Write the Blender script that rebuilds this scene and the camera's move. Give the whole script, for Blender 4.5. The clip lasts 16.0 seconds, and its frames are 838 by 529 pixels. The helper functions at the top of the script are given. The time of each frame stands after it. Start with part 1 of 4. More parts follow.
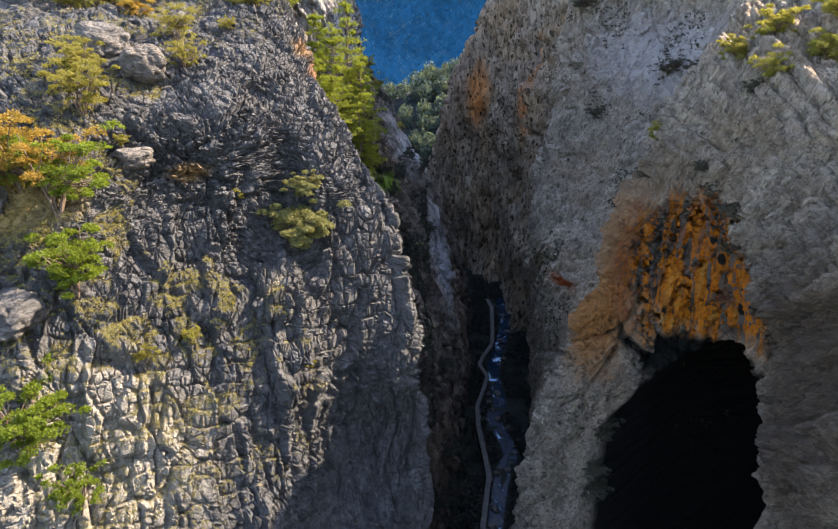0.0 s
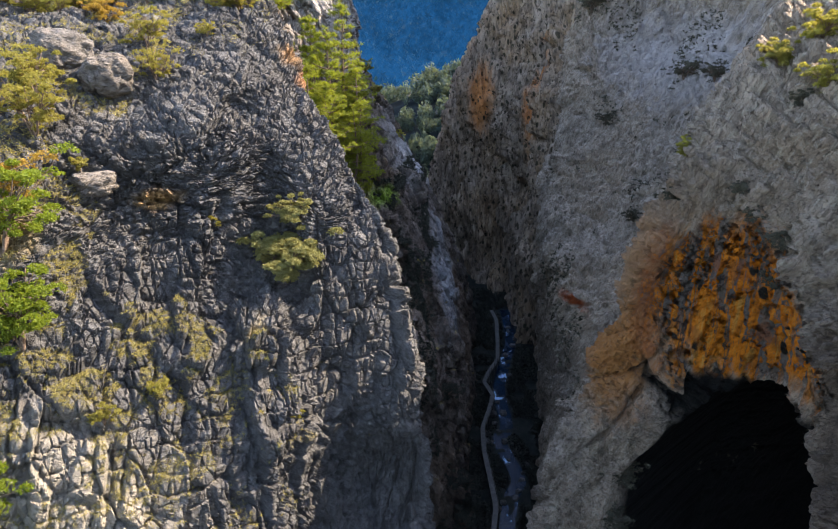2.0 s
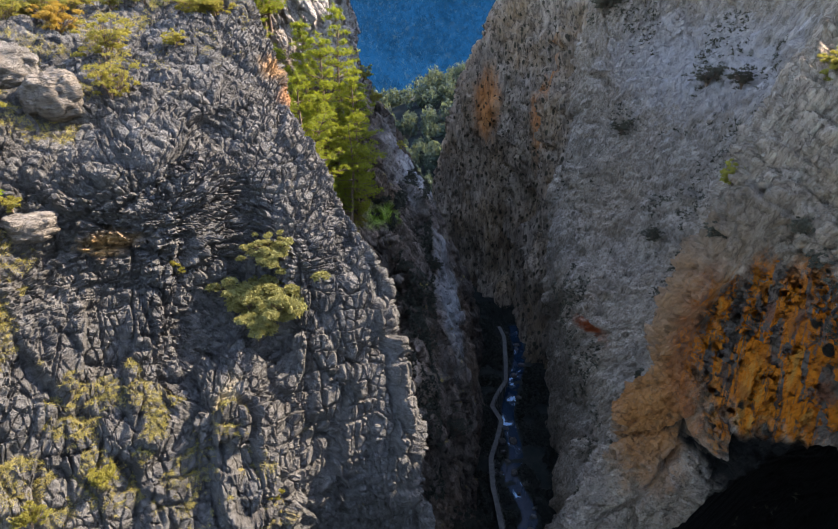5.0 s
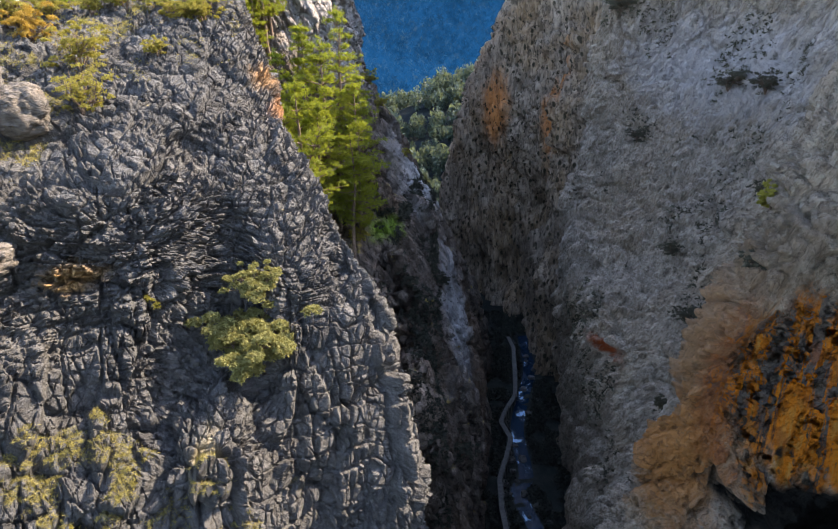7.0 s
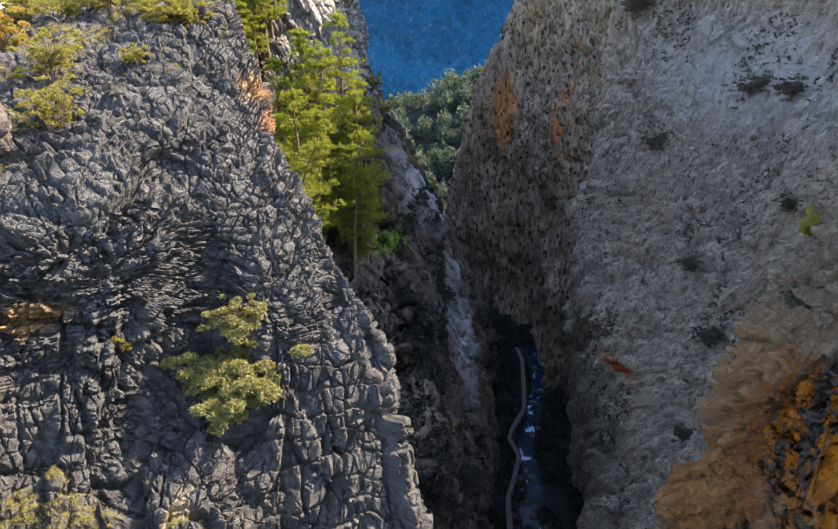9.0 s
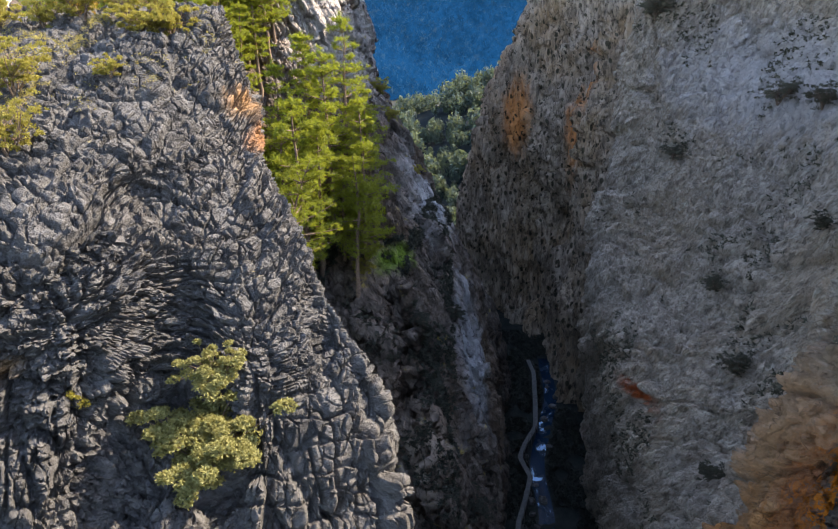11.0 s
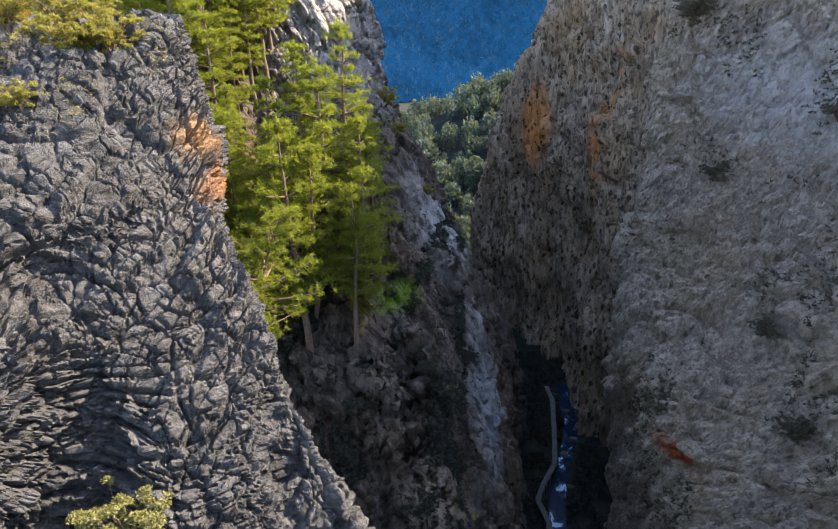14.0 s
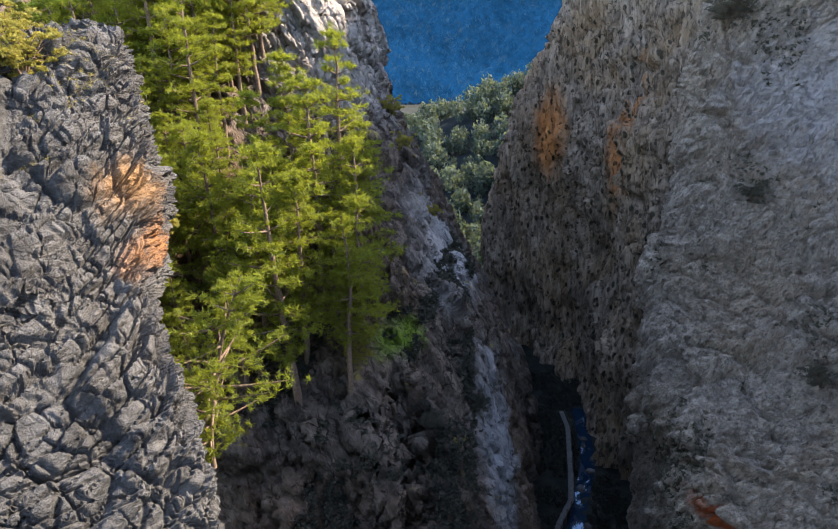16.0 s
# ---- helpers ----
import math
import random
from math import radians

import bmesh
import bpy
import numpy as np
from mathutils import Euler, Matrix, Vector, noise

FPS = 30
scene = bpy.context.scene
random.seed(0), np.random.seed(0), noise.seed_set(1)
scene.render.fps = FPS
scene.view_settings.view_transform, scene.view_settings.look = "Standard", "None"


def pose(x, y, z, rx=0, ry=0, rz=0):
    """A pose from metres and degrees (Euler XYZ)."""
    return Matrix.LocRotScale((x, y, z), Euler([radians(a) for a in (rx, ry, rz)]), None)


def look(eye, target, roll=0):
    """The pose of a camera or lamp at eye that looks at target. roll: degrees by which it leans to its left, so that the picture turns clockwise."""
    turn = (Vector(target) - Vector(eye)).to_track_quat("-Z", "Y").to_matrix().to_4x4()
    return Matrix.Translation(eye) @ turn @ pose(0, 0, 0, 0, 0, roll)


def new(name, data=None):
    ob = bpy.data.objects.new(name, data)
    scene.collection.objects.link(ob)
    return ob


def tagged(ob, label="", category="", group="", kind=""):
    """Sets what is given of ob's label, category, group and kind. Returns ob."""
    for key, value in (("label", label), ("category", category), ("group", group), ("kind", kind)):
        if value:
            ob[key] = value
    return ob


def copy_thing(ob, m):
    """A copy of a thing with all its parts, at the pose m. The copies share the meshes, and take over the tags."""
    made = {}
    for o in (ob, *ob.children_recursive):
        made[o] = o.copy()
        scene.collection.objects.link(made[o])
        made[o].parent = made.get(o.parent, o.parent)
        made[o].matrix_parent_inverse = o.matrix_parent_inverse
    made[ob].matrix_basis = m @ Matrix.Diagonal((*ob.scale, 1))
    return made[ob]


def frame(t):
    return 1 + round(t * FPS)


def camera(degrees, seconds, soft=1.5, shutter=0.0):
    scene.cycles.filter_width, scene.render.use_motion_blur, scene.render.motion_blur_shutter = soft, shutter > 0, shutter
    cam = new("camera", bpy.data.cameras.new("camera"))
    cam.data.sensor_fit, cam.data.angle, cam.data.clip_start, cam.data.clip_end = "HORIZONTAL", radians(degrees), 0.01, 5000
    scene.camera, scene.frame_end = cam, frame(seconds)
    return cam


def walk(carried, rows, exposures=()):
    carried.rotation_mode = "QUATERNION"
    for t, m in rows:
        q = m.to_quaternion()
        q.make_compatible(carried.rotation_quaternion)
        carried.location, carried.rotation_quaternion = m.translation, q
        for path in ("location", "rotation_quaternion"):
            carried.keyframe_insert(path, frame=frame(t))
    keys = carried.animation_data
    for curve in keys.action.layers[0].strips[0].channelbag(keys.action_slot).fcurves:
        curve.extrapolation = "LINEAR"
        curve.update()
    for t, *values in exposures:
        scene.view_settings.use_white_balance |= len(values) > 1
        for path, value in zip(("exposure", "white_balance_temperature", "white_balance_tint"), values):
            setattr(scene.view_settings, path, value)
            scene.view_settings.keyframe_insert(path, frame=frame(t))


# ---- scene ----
cam = camera(65.6, 16.0, soft=1.1)
METRES, EYE, TILT, LEAN, TURN = 56.0, 88.0, -21.5, 0.0, 0.0
ROWS = [
    (0.0, 0.0, 0.0, 0.0, -0.0, 0.0, 0.0),
    (0.5, 0.0004, 0.0332, 0.0139, 0.03, -0.01, 0.07),
    (1.0, 0.0009, 0.0676, 0.0281, 0.06, -0.01, 0.15),
    (1.5, 0.0014, 0.1014, 0.0425, 0.09, -0.02, 0.21),
    (2.0, 0.0017, 0.1341, 0.056, 0.16, 0.02, 0.31),
    (2.5, 0.0029, 0.1639, 0.0687, 0.24, 0.04, 0.38),
    (3.0, 0.0044, 0.1904, 0.0798, 0.29, 0.06, 0.46),
    (3.5, 0.0059, 0.2167, 0.0916, 0.31, 0.08, 0.48),
    (4.0, 0.0071, 0.2426, 0.103, 0.36, 0.09, 0.51),
    (6.5, 0.0147, 0.3598, 0.1559, 1.18, 0.13, 0.57),
    (7.0, 0.0168, 0.3822, 0.1664, 1.35, 0.12, 0.52),
    (7.5, 0.0181, 0.403, 0.1761, 1.52, 0.13, 0.45),
    (8.0, 0.0199, 0.4239, 0.1861, 1.7, 0.14, 0.4),
    (8.5, 0.0214, 0.4453, 0.1959, 1.87, 0.15, 0.36),
    (9.0, 0.023, 0.4672, 0.2066, 2.05, 0.14, 0.33),
    (11.5, 0.0316, 0.5872, 0.2633, 3.2, 0.11, -0.04),
    (12.0, 0.0327, 0.6168, 0.2765, 3.39, 0.09, -0.12),
    (12.5, 0.0338, 0.6454, 0.2895, 3.62, 0.09, -0.15),
    (13.0, 0.0352, 0.6773, 0.304, 3.86, 0.08, -0.18),
    (13.5, 0.0359, 0.7129, 0.3202, 4.08, 0.1, -0.22),
    (14.0, 0.0367, 0.749, 0.3367, 4.32, 0.09, -0.26),
    (14.5, 0.0371, 0.7852, 0.3523, 4.54, 0.09, -0.3),
    (15.0, 0.0369, 0.8268, 0.3713, 4.76, 0.07, -0.37),
    (15.5, 0.0362, 0.8664, 0.3902, 4.97, 0.07, -0.31),
    (16.0, 0.0361, 0.9108, 0.4101, 5.18, 0.04, -0.34),
]
walk(cam, [(t, pose(0, 0, EYE, TILT, LEAN, TURN) @ pose(METRES * x, METRES * y, METRES * z, 90 + pitch, roll, yaw)) for t, x, y, z, yaw, pitch, roll in ROWS],
     exposures=[(0.0, 2.38, 7350, 16), (16.0, 2.42, 7350, 15)])

# ---------------------------------------------------------------- light
SUN_AZ, SUN_EL = 65.0, 41.0          # degrees clockwise from +y, degrees up
sky_world = bpy.data.worlds.new("sky")
scene.world = sky_world
sky_world.use_nodes = True
wn = sky_world.node_tree
sky = wn.nodes.new("ShaderNodeTexSky")
sky.sky_type, sky.sun_disc = "NISHITA", False
sky.sun_elevation, sky.sun_rotation = radians(SUN_EL), radians(SUN_AZ)
sky.altitude, sky.air_density, sky.dust_density = 400, 1.0, 1.2
wn.links.new(sky.outputs[0], wn.nodes["Background"].inputs[0])
wn.nodes["Background"].inputs[1].default_value = 0.15
SUN_DIR = Vector((math.sin(radians(SUN_AZ)) * math.cos(radians(SUN_EL)),
                  math.cos(radians(SUN_AZ)) * math.cos(radians(SUN_EL)), math.sin(radians(SUN_EL))))
sun = new("sun", bpy.data.lights.new("sun", "SUN"))
sun.data.energy, sun.data.angle, sun.data.color = 3.5, radians(0.53), (1.0, 0.90, 0.74)
sun.matrix_world = look(SUN_DIR * 400, (0, 0, 0))

# ---------------------------------------------------------------- materials
class Nodes:
    """Small helper that writes a node material line by line."""
    def __init__(self, name, rough=0.9):
        self.mat = bpy.data.materials.new(name)
        self.mat.use_nodes = True
        self.t = self.mat.node_tree
        self.bsdf = self.t.nodes["Principled BSDF"]
        self.bsdf.inputs["Roughness"].default_value = rough
        self.bsdf.inputs["Specular IOR Level"].default_value = 0.25
        self.pos = self.t.nodes.new("ShaderNodeNewGeometry")
        self.p = self.pos.outputs["Position"]

    def put(self, socket, value):
        if hasattr(value, "is_output"):
            self.t.links.new(value, socket)
        else:
            socket.default_value = value

    def scaled(self, s, turn=(0, 0, 0), at=(0, 0, 0), vec=None):
        n = self.t.nodes.new("ShaderNodeMapping")
        self.put(n.inputs["Vector"], vec or self.p)
        n.inputs["Location"].default_value = at
        n.inputs["Rotation"].default_value = [radians(a) for a in turn]
        n.inputs["Scale"].default_value = s if hasattr(s, "__len__") else (s, s, s)
        return n.outputs[0]

    def along(self, axis, across, lengthwise):
        """Position turned so that z runs along axis, with its own scale that way."""
        w = Vector(axis).normalized()
        u = w.cross(Vector((0.3, 0.9, 0.2))).normalized()
        v = w.cross(u)
        j = self.t.nodes.new("ShaderNodeCombineXYZ")
        for i, (d, sc) in enumerate(((u, across), (v, across), (w, lengthwise))):
            n = self.t.nodes.new("ShaderNodeVectorMath")
            n.operation = "DOT_PRODUCT"
            self.put(n.inputs[0], self.p)
            n.inputs[1].default_value = d * sc
            self.t.links.new(n.outputs["Value"], j.inputs[i])
        return j.outputs[0]

    def noise(self, vec, scale=1.0, detail=6, rough=0.6, dist=0.0):
        n = self.t.nodes.new("ShaderNodeTexNoise")
        self.put(n.inputs["Vector"], vec)
        n.inputs["Scale"].default_value, n.inputs["Detail"].default_value = scale, detail
        n.inputs["Roughness"].default_value, n.inputs["Distortion"].default_value = rough, dist
        return n.outputs["Fac"]

    def cells(self, vec, scale=1.0, feature="DISTANCE_TO_EDGE", out="Distance"):
        n = self.t.nodes.new("ShaderNodeTexVoronoi")
        n.feature = feature
        self.put(n.inputs["Vector"], vec)
        n.inputs["Scale"].default_value = scale
        return n.outputs[out]

    def ramp(self, fac, a, b, lo=0.0, hi=1.0):
        n = self.t.nodes.new("ShaderNodeMapRange")
        n.interpolation_type = "SMOOTHSTEP"
        for key, v in (("Value", fac), ("From Min", a), ("From Max", b), ("To Min", lo), ("To Max", hi)):
            self.put(n.inputs[key], v)
        return n.outputs[0]

    def math(self, op, a, b=0.0):
        n = self.t.nodes.new("ShaderNodeMath")
        n.operation = op
        self.put(n.inputs[0], a), self.put(n.inputs[1], b)
        return n.outputs[0]

    def mix(self, fac, a, b, blend="MIX"):
        n = self.t.nodes.new("ShaderNodeMix")
        n.data_type, n.blend_type = "RGBA", blend
        self.put(n.inputs["Factor"], fac)
        self.put(n.inputs[6], (*a, 1) if isinstance(a, tuple) else a)
        self.put(n.inputs[7], (*b, 1) if isinstance(b, tuple) else b)
        return n.outputs[2]

    def sep(self, vec):
        n = self.t.nodes.new("ShaderNodeSeparateXYZ")
        self.put(n.inputs[0], vec)
        return n.outputs

    def warp(self, vec, amount, scale):
        n = self.t.nodes.new("ShaderNodeTexNoise")
        self.put(n.inputs["Vector"], vec)
        n.inputs["Scale"].default_value, n.inputs["Detail"].default_value = scale, 3
        m = self.t.nodes.new("ShaderNodeVectorMath")
        m.operation = "MULTIPLY_ADD"
        self.t.links.new(n.outputs["Color"], m.inputs[0])
        m.inputs[1].default_value = (amount,) * 3
        self.put(m.inputs[2], vec)
        return m.outputs[0]

    def blob(self, centre, radii, soft=0.5, noise_fac=None, wob=0.6):
        """1 inside an ellipsoid, 0 outside, with a ragged border."""
        v = self.t.nodes.new("ShaderNodeVectorMath")
        v.operation = "SUBTRACT"
        self.put(v.inputs[0], self.p)
        v.inputs[1].default_value = centre
        m = self.scaled([1 / r for r in radii], vec=v.outputs[0])
        ln = self.t.nodes.new("ShaderNodeVectorMath")
        ln.operation = "LENGTH"
        self.t.links.new(m, ln.inputs[0])
        d = ln.outputs["Value"]
        if noise_fac is not None:
            d = self.math("ADD", d, self.math("MULTIPLY", self.math("SUBTRACT", noise_fac, 0.5), wob * 2))
        return self.ramp(d, 1.0 + soft / 2, 1.0 - soft / 2)

    def finish(self, colour, height=None, strength=1.0, dist=0.2):
        self.put(self.bsdf.inputs["Base Color"], (*colour, 1) if isinstance(colour, tuple) else colour)
        if height is not None:
            b = self.t.nodes.new("ShaderNodeBump")
            b.inputs["Strength"].default_value, b.inputs["Distance"].default_value = strength, dist
            self.put(b.inputs["Height"], height)
            self.t.links.new(b.outputs[0], self.bsdf.inputs["Normal"])
        return self.mat


def rock_material(name, light, dark, warm, warm_amount=0.25, axis=(0.15, -0.2, 0.95), across=0.7, lengthwise=1.8, streaks=0.5,
                  stains_and_light=(), grass=0.0, pits=0.0, drapery=(), relief=0.30, grain=1.8, cave=False, seams=0.7, mottle=0.0, specks=0.35):
    """Limestone: pale grey weathered skin on beds or flutes that run along an axis, dirt in the joints, warm patches,
    seepage, and patches that paint in light.
    """
    k = Nodes(name)
    grainy = k.along(axis, across, lengthwise)
    big = k.noise(k.scaled(0.07), 1, 4)
    mid = k.noise(grainy, 0.5, 7, 0.66)
    fine = k.noise(k.warp(grainy, 0.25, 1.2), grain, 9, 0.70)
    bed = k.warp(k.warp(grainy, 0.9, 0.5), 0.25, 2.5)
    joints = k.cells(bed, 1.1)
    some = k.ramp(k.noise(k.scaled(0.7), 1, 5), 0.44, 0.62)
    col = k.mix(k.ramp(mid, 0.32, 0.66), dark, light)
    col = k.mix(k.math("MULTIPLY", k.ramp(big, 0.40, 0.66), warm_amount), col, warm)
    col = k.mix(k.ramp(fine, 0.48, 0.72, 0.0, 0.6), col, tuple(min(0.85, c * 1.35) for c in light))
    col = k.mix(k.ramp(fine, 0.46, 0.28, 0.0, 0.7), col, tuple(c * 0.45 for c in dark))
    run = k.noise(k.scaled((0.9, 0.9, 0.07)), 1, 6, 0.6)
    col = k.mix(k.ramp(run, 0.52, 0.72, 0.0, streaks), col, tuple(c * 0.45 for c in dark))
    # dark and light flecks, painted to back up the weak shading of the relief
    grit = k.noise(k.warp(grainy, 0.4, 2.0), grain * 1.5, 7, 0.66)
    col = k.mix(k.ramp(grit, 0.50, 0.36, 0.0, specks), col, tuple(c * 0.30 for c in dark))
    col = k.mix(k.ramp(grit, 0.54, 0.68, 0.0, specks * 0.6), col, tuple(min(0.8, c * 1.3) for c in light))
    if mottle:  # broad uneven dark patches, painted for the wall's shadowed pits and scrub
        patch = k.noise(k.along(axis, 0.30, 0.12), 1, 8, 0.68)
        col = k.mix(k.ramp(patch, 0.50, 0.66, 0.0, mottle), col, tuple(c * 0.42 for c in dark))
    ragged = k.noise(k.scaled((0.5, 0.5, 0.22)), 1, 6, 0.62)
    for centre, radii, tint, amount in stains_and_light:
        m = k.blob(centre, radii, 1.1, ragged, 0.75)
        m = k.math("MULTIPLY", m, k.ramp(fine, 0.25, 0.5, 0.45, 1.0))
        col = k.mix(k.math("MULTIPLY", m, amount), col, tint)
    bare = 1.0
    for centre, radii, tint, amount in drapery:
        m = k.blob(centre, radii, 0.35, ragged, 0.5)
        bare = k.math("SUBTRACT", 1.0, m)
        drip = k.noise(k.warp(k.scaled((0.95, 0.95, 0.075)), 0.9, 0.7), 1, 5, 0.6, 0.5)
        tone = k.mix(k.ramp(drip, 0.455, 0.53), (0.20, 0.17, 0.155), tint)
        tone = k.mix(k.ramp(drip, 0.58, 0.68, 0.0, 0.8), tone, (0.80, 0.40, 0.09))
        tone = k.mix(k.ramp(k.noise(k.scaled(0.4), 1, 4), 0.52, 0.68, 0.0, 0.6), tone, (0.40, 0.12, 0.03))
        tone = k.mix(k.ramp(mid, 0.46, 0.3, 0.0, 0.4), tone, (0.20, 0.12, 0.07))
        # shade of the dripstone's holes painted as near-black spots
        hole = k.cells(k.scaled((0.42, 0.42, 0.24)), 1.0, "F1")
        tone = k.mix(k.ramp(hole, 0.24, 0.17), tone, (0.015, 0.013, 0.01))
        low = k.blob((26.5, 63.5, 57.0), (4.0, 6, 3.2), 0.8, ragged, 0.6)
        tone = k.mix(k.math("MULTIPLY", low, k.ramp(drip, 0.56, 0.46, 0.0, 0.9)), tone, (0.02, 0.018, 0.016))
        col = k.mix(k.math("MULTIPLY", m, amount), col, tone)
    if pits:
        # the dark of small hollows painted on; the surface isn't dented
        hole = k.cells(k.warp(k.scaled((0.62, 0.62, 0.36)), 0.5, 1.0), 1.0, "F1")
        col = k.mix(k.math("MULTIPLY", k.ramp(hole, 0.32, 0.20), pits), col, (0.035, 0.037, 0.02))
    seam = k.math("MULTIPLY", k.math("MULTIPLY", k.ramp(joints, 0.07, 0.01), some), bare)
    col = k.mix(k.math("MULTIPLY", seam, seams), col, tuple(c * 0.22 for c in dark))
    if grass:
        nz = k.sep(k.pos.outputs["Normal"])[2]
        gm = k.math("MULTIPLY", k.ramp(nz, 0.50, 0.85), k.ramp(k.noise(k.scaled(0.25), 1, 6), 0.72 - 0.3 * grass, 0.82 - 0.3 * grass))
        gcol = k.mix(fine, (0.13, 0.12, 0.03), (0.40, 0.31, 0.10))
        col = k.mix(gm, col, gcol)
    if cave:  # the cave's darkness painted in, near-black from a few metres inside the mouth
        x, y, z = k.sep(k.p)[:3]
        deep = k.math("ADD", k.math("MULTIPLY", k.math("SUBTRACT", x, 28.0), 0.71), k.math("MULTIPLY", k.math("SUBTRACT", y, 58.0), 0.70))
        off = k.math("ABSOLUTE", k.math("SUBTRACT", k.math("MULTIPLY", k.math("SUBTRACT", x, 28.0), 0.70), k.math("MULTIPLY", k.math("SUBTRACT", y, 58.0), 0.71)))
        darkened = k.math("MULTIPLY", k.ramp(k.math("ADD", deep, k.math("MULTIPLY", mid, 3.0)), 1.8, 4.5), k.math("MULTIPLY", k.ramp(off, 13.5, 11.5), k.ramp(z, 55.2, 53.8)))
        col = k.mix(darkened, col, (0.011, 0.011, 0.010))
    h = k.math("SUBTRACT", k.math("MULTIPLY", fine, 1.6), k.math("MULTIPLY", seam, 0.8 * seams))
    h = k.math("ADD", h, k.math("ADD", k.math("MULTIPLY", mid, 1.3), k.math("MULTIPLY", grit, specks)))
    return k.finish(col, h, 1.0, relief)


def leaf_material(name, a, b, through_colour, amount=0.45):
    k = Nodes(name, 0.6)
    rnd = k.pos.outputs["Random Per Island"]
    obj = k.t.nodes.new("ShaderNodeObjectInfo").outputs["Random"]
    col = k.mix(rnd, a, b)
    col = k.mix(k.math("MULTIPLY", obj, 0.35), col, tuple(c * 0.55 for c in a))
    k.finish(col)
    tr = k.t.nodes.new("ShaderNodeBsdfTranslucent")
    k.put(tr.inputs[0], k.mix(rnd, through_colour, tuple(c * 0.6 for c in through_colour)))
    mx = k.t.nodes.new("ShaderNodeMixShader")
    mx.inputs[0].default_value = amount
    k.t.links.new(k.bsdf.outputs[0], mx.inputs[1])
    k.t.links.new(tr.outputs[0], mx.inputs[2])
    k.t.links.new(mx.outputs[0], k.t.nodes["Material Output"].inputs[0])
    return k.mat


def plain_material(name, a, b, scale=1.0, rough=0.9, bump=0.05):
    k = Nodes(name, rough)
    f = k.noise(k.scaled(scale), 1, 7, 0.65)
    return k.finish(k.mix(k.ramp(f, 0.3, 0.7), a, b), f, 0.7, bump)


ORANGE, OCHRE, RUST = (0.88, 0.27, 0.012), (0.46, 0.27, 0.10), (0.36, 0.09, 0.03)
BEDS, FLUTES, SCARS, RIDGE_SCARS = (0.18, -0.22, 0.95), (0.05, 0.32, 0.95), (0.15, -0.50, 0.85), (-0.45, 0.15, 0.85)
M_LEFT = rock_material("limestone_left", (0.122, 0.124, 0.129), (0.050, 0.051, 0.054), (0.150, 0.133, 0.112), 0.25, BEDS, 0.8, 1.25, 0.3, grass=0.25, relief=0.34, grain=2.0, seams=0.28, specks=0.35,
                       stains_and_light=[((-14.0, 84.2, 83.6), (1.2, 2.4, 1.3), (0.34, 0.19, 0.08), 0.85), ((-12.6, 83, 81.0), (0.9, 2.2, 1.1), (0.34, 0.15, 0.05), 0.85), ((-22, 60, 73.5), (1.8, 4, 0.8), OCHRE, 0.8),
                               # the wide pale patch at x -26 paints sunlight onto the apron
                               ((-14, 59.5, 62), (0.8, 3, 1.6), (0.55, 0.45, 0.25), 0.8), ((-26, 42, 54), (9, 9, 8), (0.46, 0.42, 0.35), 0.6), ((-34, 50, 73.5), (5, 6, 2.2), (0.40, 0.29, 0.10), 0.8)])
# lower rock toned dark for the gorge's shade, the crest left paler
M_RIDGE = rock_material("limestone_ridge", (0.17, 0.145, 0.128), (0.048, 0.041, 0.036), (0.14, 0.092, 0.06), 0.6, RIDGE_SCARS, 1.1, 0.45, grass=0.45, relief=0.6, grain=0.9,
                        # the blue-grey patch at x 4.6 paints sky light along the right flank
                        stains_and_light=[((-4, 144, 61), (6, 13, 7), (0.36, 0.35, 0.345), 0.8), ((-20, 172, 86), (13, 22, 13), (0.40, 0.375, 0.36), 0.85), ((-34, 124, 68), (26, 20, 13), (0.10, 0.062, 0.036), 0.95), ((-5, 117.5, 58), (4.5, 4, 1.5), (0.13, 0.22, 0.02), 0.95), ((4.6, 122, 40), (2.6, 9, 22), (0.29, 0.31, 0.34), 0.85), ((-1.8, 104, 36), (3.2, 5, 5), (0.36, 0.30, 0.25), 0.8), ((-1.5, 146, 58), (5, 16, 5), (0.38, 0.39, 0.41), 0.7)])
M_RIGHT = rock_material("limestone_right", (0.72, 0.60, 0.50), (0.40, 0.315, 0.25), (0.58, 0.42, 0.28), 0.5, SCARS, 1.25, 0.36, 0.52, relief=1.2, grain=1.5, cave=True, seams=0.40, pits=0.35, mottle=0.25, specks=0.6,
                        stains_and_light=[((20.5, 67, 61.5), (5.5, 7, 11), (0.62, 0.35, 0.18), 0.9), ((19.5, 67, 55), (3.6, 5, 6), (0.66, 0.27, 0.07), 0.85), ((22, 65, 74), (5, 6, 4), (0.30, 0.22, 0.15), 0.6),
                                # first patch: darker brown right of the cave; last: pale light painted on the upper
                                # wall
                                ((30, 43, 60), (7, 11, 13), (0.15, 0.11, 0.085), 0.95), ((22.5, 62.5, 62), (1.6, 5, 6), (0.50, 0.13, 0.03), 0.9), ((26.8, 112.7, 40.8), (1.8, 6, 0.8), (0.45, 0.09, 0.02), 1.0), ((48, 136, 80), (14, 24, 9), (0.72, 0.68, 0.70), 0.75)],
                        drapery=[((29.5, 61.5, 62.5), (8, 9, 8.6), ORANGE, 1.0)])
